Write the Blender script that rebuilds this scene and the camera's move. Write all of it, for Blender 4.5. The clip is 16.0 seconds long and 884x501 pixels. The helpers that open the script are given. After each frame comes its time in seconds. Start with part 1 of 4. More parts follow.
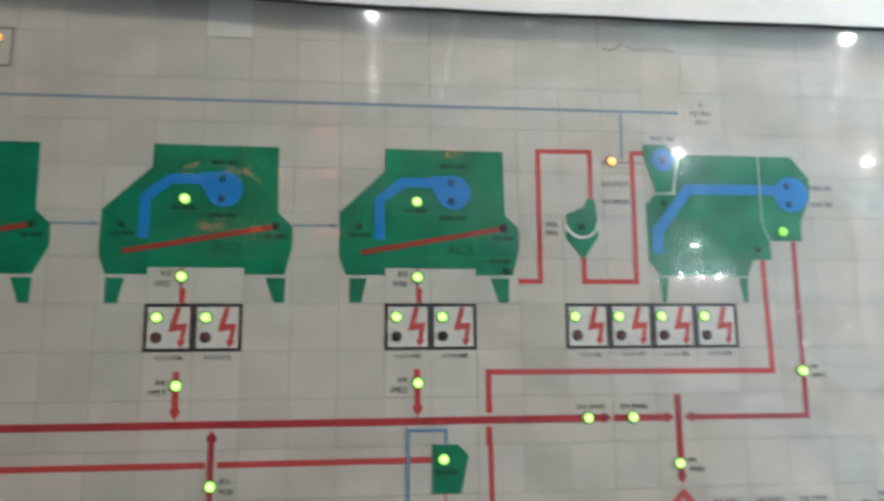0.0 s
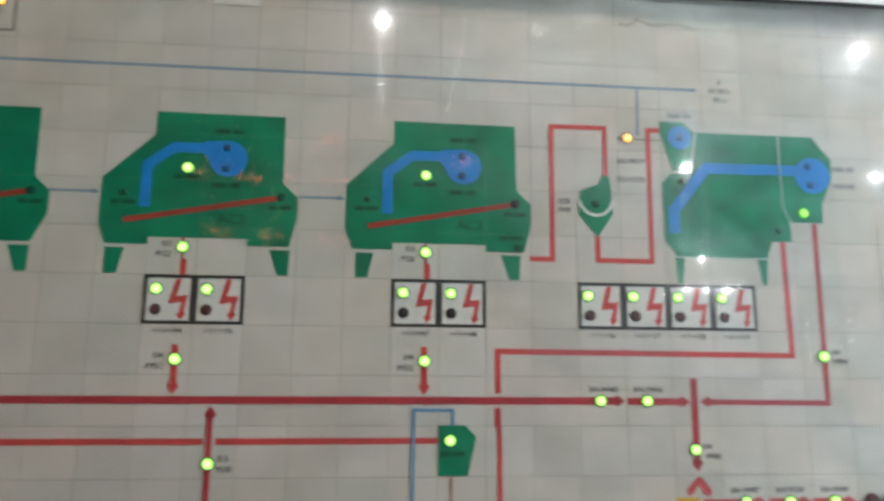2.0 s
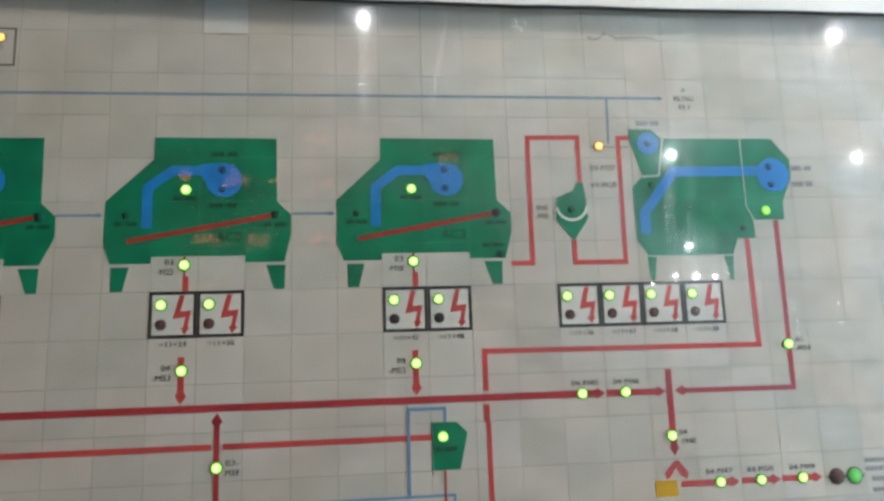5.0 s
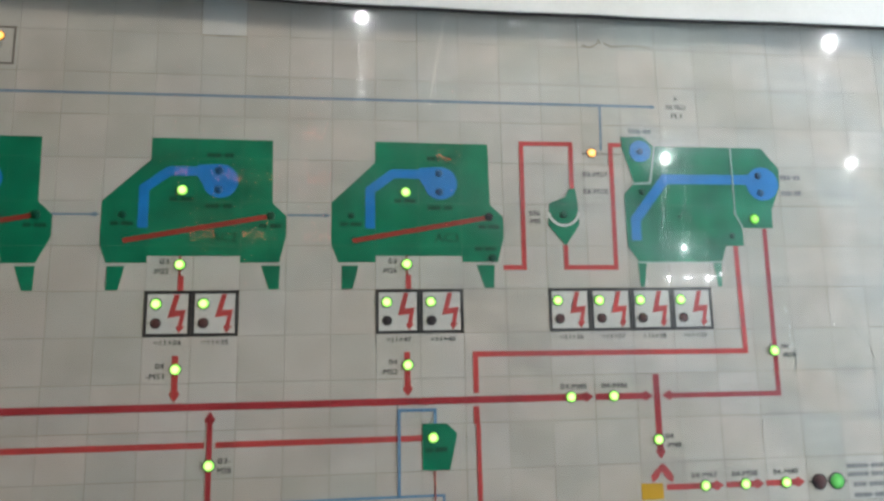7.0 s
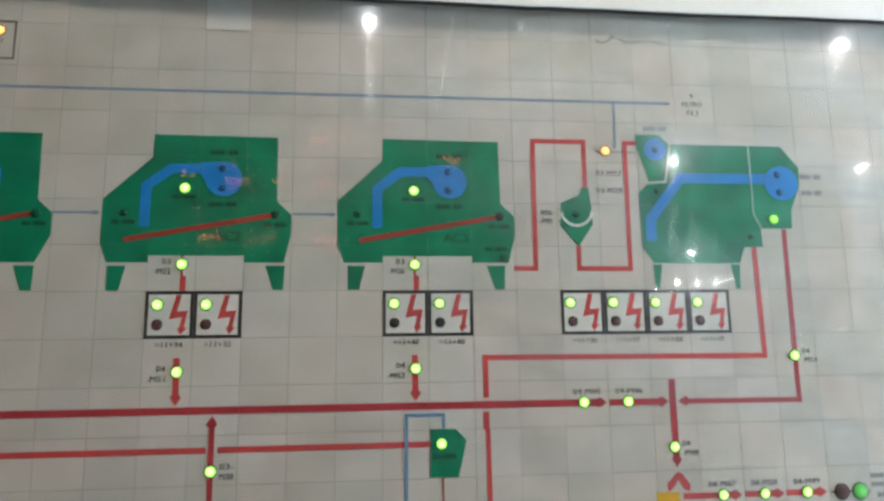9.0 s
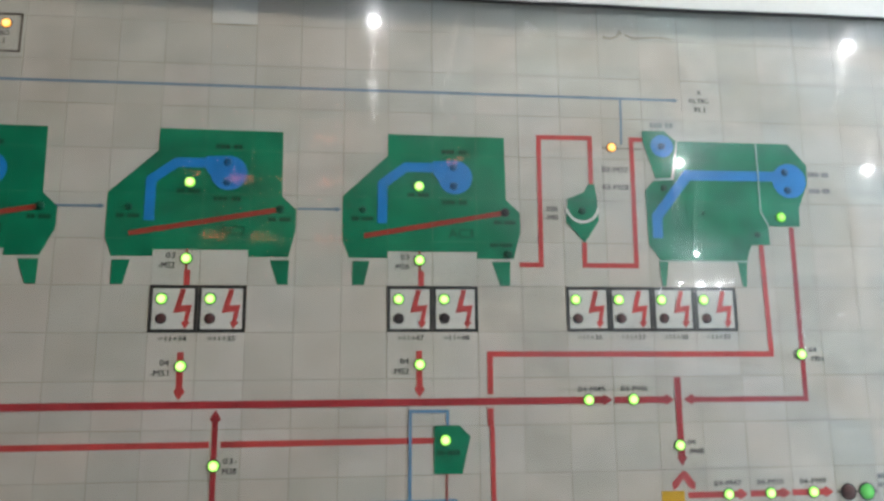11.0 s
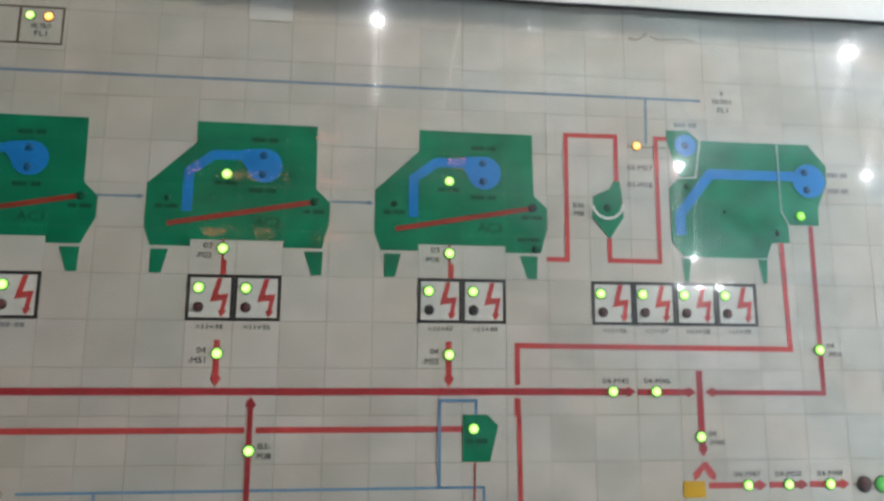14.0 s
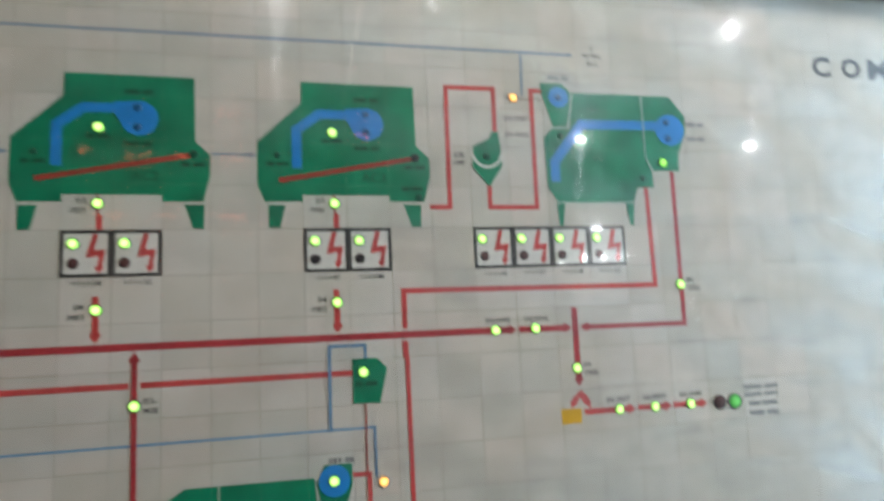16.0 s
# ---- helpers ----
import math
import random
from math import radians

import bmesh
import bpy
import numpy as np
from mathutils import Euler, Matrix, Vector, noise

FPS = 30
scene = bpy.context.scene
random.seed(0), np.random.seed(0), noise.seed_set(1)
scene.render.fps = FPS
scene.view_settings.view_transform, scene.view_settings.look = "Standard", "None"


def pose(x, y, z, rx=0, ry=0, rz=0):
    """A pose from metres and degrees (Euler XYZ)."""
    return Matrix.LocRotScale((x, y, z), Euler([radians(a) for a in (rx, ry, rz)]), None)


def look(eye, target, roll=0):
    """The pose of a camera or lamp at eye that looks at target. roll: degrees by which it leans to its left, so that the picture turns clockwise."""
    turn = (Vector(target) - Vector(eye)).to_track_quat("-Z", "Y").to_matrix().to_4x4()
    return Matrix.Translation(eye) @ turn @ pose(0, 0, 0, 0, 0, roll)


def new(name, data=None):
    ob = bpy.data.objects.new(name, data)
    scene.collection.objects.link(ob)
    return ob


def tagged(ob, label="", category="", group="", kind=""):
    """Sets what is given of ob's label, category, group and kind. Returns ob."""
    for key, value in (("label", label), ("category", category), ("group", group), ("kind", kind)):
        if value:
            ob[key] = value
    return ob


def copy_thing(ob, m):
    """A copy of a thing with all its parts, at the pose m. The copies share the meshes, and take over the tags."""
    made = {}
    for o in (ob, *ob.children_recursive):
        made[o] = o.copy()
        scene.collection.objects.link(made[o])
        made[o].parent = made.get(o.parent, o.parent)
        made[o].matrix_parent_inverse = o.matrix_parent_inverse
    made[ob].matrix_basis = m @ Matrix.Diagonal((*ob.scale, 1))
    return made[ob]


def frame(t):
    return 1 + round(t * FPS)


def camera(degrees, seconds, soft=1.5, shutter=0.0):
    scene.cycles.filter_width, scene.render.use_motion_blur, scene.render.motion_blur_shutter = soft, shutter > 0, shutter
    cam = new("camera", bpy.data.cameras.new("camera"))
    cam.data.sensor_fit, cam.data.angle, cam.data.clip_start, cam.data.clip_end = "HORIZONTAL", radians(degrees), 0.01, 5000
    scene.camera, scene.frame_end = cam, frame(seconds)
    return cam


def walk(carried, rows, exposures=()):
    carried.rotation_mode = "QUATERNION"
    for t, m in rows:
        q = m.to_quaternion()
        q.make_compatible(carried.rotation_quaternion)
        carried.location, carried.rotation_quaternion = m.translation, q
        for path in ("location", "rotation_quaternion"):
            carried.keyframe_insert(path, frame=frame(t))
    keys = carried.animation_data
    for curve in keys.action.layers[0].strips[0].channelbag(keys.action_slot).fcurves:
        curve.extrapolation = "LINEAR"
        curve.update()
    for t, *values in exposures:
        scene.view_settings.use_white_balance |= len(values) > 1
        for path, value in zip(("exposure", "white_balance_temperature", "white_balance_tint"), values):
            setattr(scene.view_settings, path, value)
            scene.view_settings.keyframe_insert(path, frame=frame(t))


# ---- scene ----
cam = camera(67.6, 16.0, soft=2.8, shutter=0.9)
PATH = [
    (0, (0.12062, -0.35945, 1.57554), (0.31648, 1.60908, 1.86975), -0.43),
    (0.1, (0.12062, -0.35945, 1.57554), (0.33609, 1.60841, 1.86116), -0.43),
    (0.4, (0.11185, -0.35263, 1.56997), (0.27575, 1.61824, 1.86806), -0.85),
    (0.5, (0.11185, -0.35263, 1.56997), (0.27505, 1.61929, 1.86131), -0.85),
    (0.6, (0.11185, -0.35263, 1.56997), (0.27418, 1.62061, 1.85288), -0.85),
    (0.9, (0.11035, -0.35292, 1.56618), (0.20528, 1.61018, 1.93748), -0.06),
    (1, (0.11035, -0.35292, 1.56618), (0.22987, 1.60944, 1.93343), -0.06),
    (1.1, (0.11035, -0.35292, 1.56618), (0.26061, 1.60852, 1.92836), -0.06),
    (1.4, (0.11606, -0.35032, 1.56432), (0.29101, 1.61084, 1.91564), 0.64),
    (1.5, (0.11606, -0.35032, 1.56432), (0.30143, 1.61125, 1.90768), 0.64),
    (1.6, (0.11606, -0.35032, 1.56432), (0.31446, 1.61176, 1.89773), 0.64),
    (1.9, (0.12004, -0.34537, 1.55843), (0.3203, 1.61829, 1.88153), 0.49),
    (2, (0.12004, -0.34537, 1.55843), (0.29915, 1.6198, 1.88405), 0.49),
    (2.1, (0.12004, -0.34537, 1.55843), (0.27271, 1.62169, 1.8872), 0.49),
    (2.4, (0.0965, -0.35245, 1.55795), (0.24677, 1.61521, 1.884), 1.14),
    (2.5, (0.0965, -0.35245, 1.55795), (0.23092, 1.61888, 1.86748), 1.14),
    (2.6, (0.0965, -0.35245, 1.55795), (0.21111, 1.62347, 1.84683), 1.14),
    (2.9, (0.08484, -0.34432, 1.55325), (0.23046, 1.6294, 1.84192), 0.82),
    (3, (0.08484, -0.34432, 1.55325), (0.2348, 1.63049, 1.83183), 0.82),
    (3.1, (0.08484, -0.34432, 1.55325), (0.24203, 1.63231, 1.81502), 0.82),
    (3.4, (0.08459, -0.3427, 1.55134), (0.17033, 1.63985, 1.80216), 1.15),
    (3.5, (0.08459, -0.3427, 1.55134), (0.18661, 1.63592, 1.82457), 1.15),
    (3.6, (0.08459, -0.3427, 1.55134), (0.22278, 1.62718, 1.87437), 1.15),
    (3.9, (0.10252, -0.36166, 1.56765), (0.27908, 1.60292, 1.89856), -0.08),
    (4, (0.10252, -0.36166, 1.56765), (0.29476, 1.60184, 1.89584), -0.08),
    (4.1, (0.10252, -0.36166, 1.56765), (0.31436, 1.60049, 1.89244), -0.08),
    (4.5, (0.11524, -0.36959, 1.56441), (0.34367, 1.58997, 1.89295), -1.81),
    (4.7, (0.11869, -0.3689, 1.56144), (0.33155, 1.59391, 1.88096), -1.9),
    (6.8, (0.12091, -0.37294, 1.56299), (0.34485, 1.59115, 1.86661), -1.21),
    (7, (0.12002, -0.37416, 1.56361), (0.34659, 1.58899, 1.8714), -1.02),
    (7.5, (0.12588, -0.36844, 1.56192), (0.36181, 1.59422, 1.86569), -0.82),
    (8, (0.12319, -0.3637, 1.56123), (0.35381, 1.6003, 1.8604), -0.6),
    (8.5, (0.11996, -0.36499, 1.56478), (0.34018, 1.59765, 1.88032), -0.52),
    (9, (0.12007, -0.36316, 1.56317), (0.32582, 1.6003, 1.88336), -0.78),
    (11.5, (0.11903, -0.36116, 1.56105), (0.31397, 1.60334, 1.88157), -0.28),
    (12, (0.11787, -0.36173, 1.56186), (0.32197, 1.60177, 1.88277), -0.14),
    (12.5, (0.11356, -0.36424, 1.56124), (0.31475, 1.5995, 1.88256), -0.11),
    (12.9, (0.10313, -0.36291, 1.5585), (0.27971, 1.60324, 1.87972), -0.08),
    (13, (0.10313, -0.36291, 1.5585), (0.28731, 1.60197, 1.88308), -0.08),
    (13.1, (0.10313, -0.36291, 1.5585), (0.30252, 1.59943, 1.8898), -0.08),
    (13.5, (0.10017, -0.36821, 1.55728), (0.30311, 1.59443, 1.88416), 0.05),
    (14, (0.10124, -0.36779, 1.55593), (0.30036, 1.59627, 1.87656), 0.34),
    (14.5, (0.10946, -0.36875, 1.55467), (0.31435, 1.59526, 1.87201), 0.09),
    (14.9, (0.12197, -0.37221, 1.55324), (0.35213, 1.59021, 1.8633), -0.36),
    (15, (0.12197, -0.37221, 1.55324), (0.3671, 1.58899, 1.85916), -0.36),
    (15.1, (0.12197, -0.37221, 1.55324), (0.38581, 1.58746, 1.85398), -0.36),
    (15.4, (0.1241, -0.38956, 1.55144), (0.44421, 1.56499, 1.8295), -0.62),
    (15.5, (0.1241, -0.38956, 1.55144), (0.44835, 1.56543, 1.82133), -0.62),
    (15.6, (0.1241, -0.38956, 1.55144), (0.45525, 1.56617, 1.80772), -0.62),
    (16, (0.1147, -0.37813, 1.53752), (0.57669, 1.55193, 1.78543), -2.64),
]
EXPOSURE = [(0.0, 0.04), (16.0, 0.04)]
walk(cam, [(t, look(eye, target, roll)) for t, eye, target, roll in PATH], EXPOSURE)

T = 0.025          # one mosaic tile
Z0 = 1.6           # height of the switch symbols' upper edge
CEIL = 4.95        # hall ceiling
GLASS = 0.0065     # the pane's distance in front of the tiles
FILM = 0.00012     # thickness of one layer of film

# ---- world: the hall is closed, so this is all but dark ----
world = bpy.data.worlds.new("world")
world.use_nodes = True
world.node_tree.nodes["Background"].inputs[0].default_value = (0.5, 0.55, 0.6, 1)
world.node_tree.nodes["Background"].inputs[1].default_value = 0.05
scene.world = world

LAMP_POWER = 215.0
WINDOW_FILL_POWER = 21.0


# ---- materials ----
def nodes_of(name):
    m = bpy.data.materials.new(name)
    m.use_nodes = True
    nt = m.node_tree
    return m, nt, nt.nodes["Principled BSDF"], nt.nodes["Material Output"]


def link(nt, a, b):
    nt.links.new(a, b)


def ramp(nt, fac, stops):
    r = nt.nodes.new("ShaderNodeValToRGB")
    while len(r.color_ramp.elements) < len(stops):
        r.color_ramp.elements.new(0.5)
    for e, (p, c) in zip(r.color_ramp.elements, stops):
        e.position, e.color = p, (*c, 1)
    link(nt, fac, r.inputs[0])
    return r.outputs[0]


def noise_tex(nt, coords, scale, detail=4, rough=0.55):
    n = nt.nodes.new("ShaderNodeTexNoise")
    n.inputs["Scale"].default_value, n.inputs["Detail"].default_value, n.inputs["Roughness"].default_value = scale, detail, rough
    link(nt, coords, n.inputs["Vector"])
    return n.outputs["Fac"]


def mix_rgb(nt, a, b, fac, mode="MULTIPLY"):
    m = nt.nodes.new("ShaderNodeMix")
    m.data_type, m.blend_type = "RGBA", mode
    for sock, v in ((m.inputs[0], fac), (m.inputs[6], a), (m.inputs[7], b)):
        if isinstance(v, (int, float)):
            sock.default_value = v
        elif isinstance(v, tuple):
            sock.default_value = (*v, 1)
        else:
            link(nt, v, sock)
    return m.outputs[2]


def surface(name, colour, rough=0.5, metal=0.0, coarse=40.0, fine=1500.0, vary=0.12, bump=0.02, each=0.0, spec=0.3, stain=0.0):
    """A painted or moulded surface: uneven at two scales, in world coordinates, with a fine relief."""
    m, nt, bsdf, out = nodes_of(name)
    pos = nt.nodes.new("ShaderNodeNewGeometry").outputs["Position"]
    big, small = noise_tex(nt, pos, coarse), noise_tex(nt, pos, fine, 2)
    lo, hi = 1 - vary, 1 + vary * 0.5
    c = mix_rgb(nt, colour, ramp(nt, big, [(0.3, (lo, lo, lo * 0.98)), (0.7, (hi, hi, hi))]), 1.0)
    c = mix_rgb(nt, c, ramp(nt, small, [(0.3, (1 - vary * 0.5,) * 3), (0.7, (1, 1, 1))]), 1.0)
    if stain:
        c = mix_rgb(nt, c, ramp(nt, noise_tex(nt, pos, stain, 3), [(0.35, (0.94, 0.915, 0.88)), (0.65, (1, 1, 1))]), 1.0)
    if each:
        rnd = nt.nodes.new("ShaderNodeObjectInfo").outputs["Random"]
        c = mix_rgb(nt, c, ramp(nt, rnd, [(0.0, (1 - each, 1 - each * 1.15, 1 - each * 1.5)), (0.4, (1 - each * 0.9, 1 - each * 0.6, 1 - each * 0.7)), (0.7, (1, 1 - each * 0.5, 1 - each * 0.8)), (1.0, (1, 1, 1))]), 1.0)
    link(nt, c, bsdf.inputs["Base Color"])
    bsdf.inputs["Metallic"].default_value = metal
    bsdf.inputs["Specular IOR Level"].default_value = spec
    link(nt, ramp(nt, big, [(0.2, (rough * 0.8,) * 3), (0.8, (min(1, rough * 1.2),) * 3)]), bsdf.inputs["Roughness"])
    if bump:
        b = nt.nodes.new("ShaderNodeBump")
        b.inputs["Strength"].default_value, b.inputs["Distance"].default_value = bump * 5, 0.0002
        link(nt, small, b.inputs["Height"])
        link(nt, b.outputs[0], bsdf.inputs["Normal"])
    return m


def glow(name, centre, edge, radius, strength):
    """A lamp that is hottest in its middle: the colour runs from centre to edge across the lens's own axis."""
    m, nt, bsdf, out = nodes_of(name)
    tc = nt.nodes.new("ShaderNodeTexCoord").outputs["Object"]
    flat = nt.nodes.new("ShaderNodeVectorMath")
    flat.operation = "MULTIPLY"
    flat.inputs[1].default_value = (1 / radius, 0, 1 / radius)
    link(nt, tc, flat.inputs[0])
    ln = nt.nodes.new("ShaderNodeVectorMath")
    ln.operation = "LENGTH"
    link(nt, flat.outputs[0], ln.inputs[0])
    link(nt, ramp(nt, ln.outputs["Value"], [(0.0, tuple(min(1.0, c * 1.25 + 0.15) for c in centre)), (0.52, centre), (0.9, edge)]), bsdf.inputs["Emission Color"])
    bsdf.inputs["Emission Strength"].default_value = strength
    bsdf.inputs["Base Color"].default_value = (*edge, 1)
    bsdf.inputs["Roughness"].default_value = 0.25
    return m


def emitter(name, colour, strength):
    m, nt, bsdf, out = nodes_of(name)
    bsdf.inputs["Base Color"].default_value = (*[min(1, c) for c in colour], 1)
    bsdf.inputs["Emission Color"].default_value = (*colour, 1)
    bsdf.inputs["Emission Strength"].default_value = strength
    return m


TILE = surface("tile_plastic", (0.620, 0.586, 0.540), 0.5, coarse=45, fine=900, vary=0.10, bump=0.02, each=0.07, stain=11.0)
TILE_NEW = surface("tile_plastic_newer", (0.640, 0.611, 0.572), 0.5, coarse=45, fine=900, vary=0.07, bump=0.02, each=0.04, stain=11.0)
JOINT = surface("tile_joint", (0.42, 0.365, 0.30), 0.8, coarse=38, vary=0.4)
GREEN = surface("green_film", (0.004, 0.245, 0.124), 0.42, coarse=50, vary=0.36)
BLUE = surface("blue_film", (0.016, 0.25, 0.68), 0.42, coarse=70, vary=0.15)
FADED_BLUE = surface("faded_blue_line_film", (0.19, 0.28, 0.38), 0.45, coarse=70, vary=0.2)
PALE_BLUE = surface("blue_line_film", (0.15, 0.31, 0.50), 0.45, coarse=70, vary=0.15)
RED = surface("red_film", (0.62, 0.08, 0.075), 0.42, coarse=60, vary=0.18)
DARK_RED = surface("dark_red_film", (0.46, 0.048, 0.056), 0.42, coarse=60, vary=0.2)
BROWN_RED = surface("brown_red_film", (0.40, 0.055, 0.035), 0.45, coarse=60, vary=0.2)
YELLOW = surface("yellow_film", (0.70, 0.40, 0.02), 0.45, coarse=60, vary=0.12)
BLACK = surface("black_film", (0.06, 0.055, 0.052), 0.5, coarse=80, vary=0.3)
INK = surface("black_ink", (0.10, 0.098, 0.096), 0.6, coarse=120, vary=0.3, bump=0)
FAINT_INK = surface("faint_small_ink", (0.29, 0.285, 0.285), 0.6, coarse=120, vary=0.3, bump=0)
GREEN_INK = surface("faded_ink_on_green", (0.006, 0.085, 0.04), 0.6, coarse=120, vary=0.3, bump=0)
GREY_INK = surface("grey_ink", (0.14, 0.14, 0.15), 0.6, coarse=120, vary=0.2, bump=0)
GREY_LINE = surface("grey_brown_line", (0.17, 0.135, 0.11), 0.6, coarse=80, vary=0.25)
# colour of the glue marks and of the painted shadow beside the cover tile
GLUE_AND_SHADOW = surface("brown_glue_and_edge_shadow", (0.46, 0.41, 0.335), 0.6, coarse=150, vary=0.4)
WHITE_FIELD = surface("white_field", (0.68, 0.665, 0.63), 0.45, coarse=60, vary=0.06)
PALE_LINE = surface("pale_gap_line", (0.40, 0.56, 0.49), 0.5, coarse=60, vary=0.1)
HEADER_WHITE = surface("header_white_paint", (0.90, 0.89, 0.875), 0.45, coarse=25, fine=600, vary=0.07)
GAP_SHADE = surface("gap_shade", (0.055, 0.045, 0.042), 0.7, coarse=60, vary=0.3)
DULL_LENS = surface("unlit_lens", (0.05, 0.035, 0.035), 0.25, coarse=300, vary=0.3, bump=0)
DULL_GREEN_LENS = surface("unlit_lens_on_green", (0.006, 0.10, 0.052), 0.3, coarse=300, vary=0.3, bump=0)
DULL_BLUE_LENS = surface("unlit_lens_on_blue", (0.02, 0.14, 0.32), 0.3, coarse=300, vary=0.3, bump=0)
RED_LENS = surface("unlit_red_lens", (0.13, 0.055, 0.05), 0.22, coarse=300, vary=0.3, bump=0)
BEZEL = surface("bezel", (0.035, 0.15, 0.02), 0.4, coarse=300, vary=0.2, bump=0)
PLASTER = surface("hall_wall_paint", (0.30, 0.31, 0.31), 0.8, coarse=1.5, fine=60, vary=0.15)
CEILING = surface("hall_ceiling_paint", (0.26, 0.27, 0.27), 0.85, coarse=1.2, fine=50, vary=0.15)
CONCRETE = surface("concrete_floor", (0.22, 0.21, 0.20), 0.65, coarse=1.8, fine=80, vary=0.3)
LAMP_METAL = surface("lamp_housing_metal", (0.35, 0.35, 0.36), 0.4, 0.6, coarse=30, vary=0.1)
DISPLAY_CASE = surface("display_case_plastic", (0.03, 0.03, 0.032), 0.5, coarse=20, vary=0.2)

R_LED = 0.125 * T
LIT_GREEN = glow("lit_green_lens", (0.80, 1.0, 0.36), (0.10, 0.58, 0.008), R_LED, 1.6)
LIT_GREEN_DIM = glow("lit_green_lens_over_film", (0.50, 1.0, 0.16), (0.06, 0.50, 0.01), R_LED, 1.1)
DIM_GREEN = glow("dim_green_lens", (0.12, 0.55, 0.08), (0.06, 0.36, 0.05), 0.17 * T, 0.6)
LIT_ORANGE = glow("lit_orange_lens", (1.0, 0.72, 0.22), (0.9, 0.30, 0.02), R_LED, 1.5)
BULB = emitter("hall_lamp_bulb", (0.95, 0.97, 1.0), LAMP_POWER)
FILL_BULB = emitter("fill_lamp_bulb", (1.0, 0.92, 0.785), LAMP_POWER * 0.13)
# glow of the strokes that imitate reflected glints
GLINT = emitter("glint_glow", (0.95, 0.98, 1.0), 34.0)
DIM_GLINT = emitter("dim_glint_glow", (1.0, 0.9, 0.78), 3.2)
RED_DIGIT = emitter("red_display_digit", (1.0, 0.16, 0.08), 11.0)


def glass_material():
    """Thin pane: clear, with Fresnel reflection, a faint wiped smear that spreads part of the gloss, and a painted veil
    towards the right.
    """
    m, nt, bsdf, out = nodes_of("pane_glass")
    nt.nodes.remove(bsdf)
    clear = nt.nodes.new("ShaderNodeBsdfTransparent")
    clear.inputs[0].default_value = (0.975, 0.975, 0.975, 1)
    sharp = nt.nodes.new("ShaderNodeBsdfGlossy")
    sharp.inputs["Roughness"].default_value = 0.028
    fres = nt.nodes.new("ShaderNodeFresnel")
    fres.inputs[0].default_value = 1.5
    mix = nt.nodes.new("ShaderNodeMixShader")
    link(nt, fres.outputs[0], mix.inputs[0])
    link(nt, clear.outputs[0], mix.inputs[1])
    link(nt, sharp.outputs[0], mix.inputs[2])
    haze = nt.nodes.new("ShaderNodeBsdfGlossy")
    haze.inputs["Roughness"].default_value = 0.36
    # bluish tint put into the haze for the cool light on the right
    haze.inputs["Color"].default_value = (0.72, 0.90, 1.0, 1)
    pos = nt.nodes.new("ShaderNodeNewGeometry").outputs["Position"]
    bend = nt.nodes.new("ShaderNodeMapping")
    bend.inputs["Rotation"].default_value = (0, 0.35, 0)
    bend.inputs["Scale"].default_value = (3.0, 1.0, 22.0)
    link(nt, pos, bend.inputs[0])
    smear = noise_tex(nt, bend.outputs[0], 2.2, 5, 0.6)
    blot = noise_tex(nt, pos, 9.0, 3, 0.5)
    a = ramp(nt, smear, [(0.3, (0.045,) * 3), (0.75, (0.15,) * 3)])
    b = ramp(nt, blot, [(0.3, (0.55,) * 3), (0.75, (1.3,) * 3)])
    amount = mix_rgb(nt, a, b, 1.0)
    wipe = nt.nodes.new("ShaderNodeTexWave")
    wipe.wave_type = "RINGS"
    wipe.rings_direction = "Y"
    for key, value in (("Scale", 5.0), ("Distortion", 9.0), ("Detail", 3.0), ("Detail Scale", 1.6)):
        wipe.inputs[key].default_value = value
    shift = nt.nodes.new("ShaderNodeMapping")
    shift.inputs["Location"].default_value = (-0.15, 0.0, -1.25)
    link(nt, pos, shift.inputs[0])
    link(nt, shift.outputs[0], wipe.inputs["Vector"])
    amount = mix_rgb(nt, amount, ramp(nt, wipe.outputs["Fac"], [(0.1, (0.55,) * 3), (0.9, (1.55,) * 3)]), 1.0)
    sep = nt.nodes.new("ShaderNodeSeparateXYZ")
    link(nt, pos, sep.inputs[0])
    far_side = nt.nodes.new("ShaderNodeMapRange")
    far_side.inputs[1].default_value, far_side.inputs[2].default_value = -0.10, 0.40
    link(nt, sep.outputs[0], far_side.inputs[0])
    # painted veil: haze raised to the right, where reflected light washes the panel
    light_veil = ramp(nt, far_side.outputs[0], [(0.0, (0.3,) * 3), (0.55, (0.95,) * 3), (0.78, (1.3,) * 3), (1.0, (0.95,) * 3)])
    amount = mix_rgb(nt, amount, light_veil, 1.0)
    # long curved wipe marks near the panel's far end
    arcs = nt.nodes.new("ShaderNodeTexWave")
    arcs.wave_type = "RINGS"
    arcs.rings_direction = "Y"
    for key, value in (("Scale", 12.0), ("Distortion", 3.5), ("Detail", 2.0), ("Detail Scale", 0.7)):
        arcs.inputs[key].default_value = value
    centre = nt.nodes.new("ShaderNodeMapping")
    centre.inputs["Location"].default_value = (-0.40, 0.0, -1.12)
    link(nt, pos, centre.inputs[0])
    link(nt, centre.outputs[0], arcs.inputs["Vector"])
    marks = ramp(nt, arcs.outputs["Fac"], [(0.84, (0.0,) * 3), (0.98, (0.13,) * 3)])
    marks = mix_rgb(nt, marks, ramp(nt, noise_tex(nt, pos, 13.0, 3, 0.55), [(0.48, (0.0,) * 3), (0.66, (1.0,) * 3)]), 1.0)
    marks = mix_rgb(nt, marks, ramp(nt, far_side.outputs[0], [(0.80, (0.0,) * 3), (0.97, (1.0,) * 3)]), 1.0)
    band = nt.nodes.new("ShaderNodeMapRange")
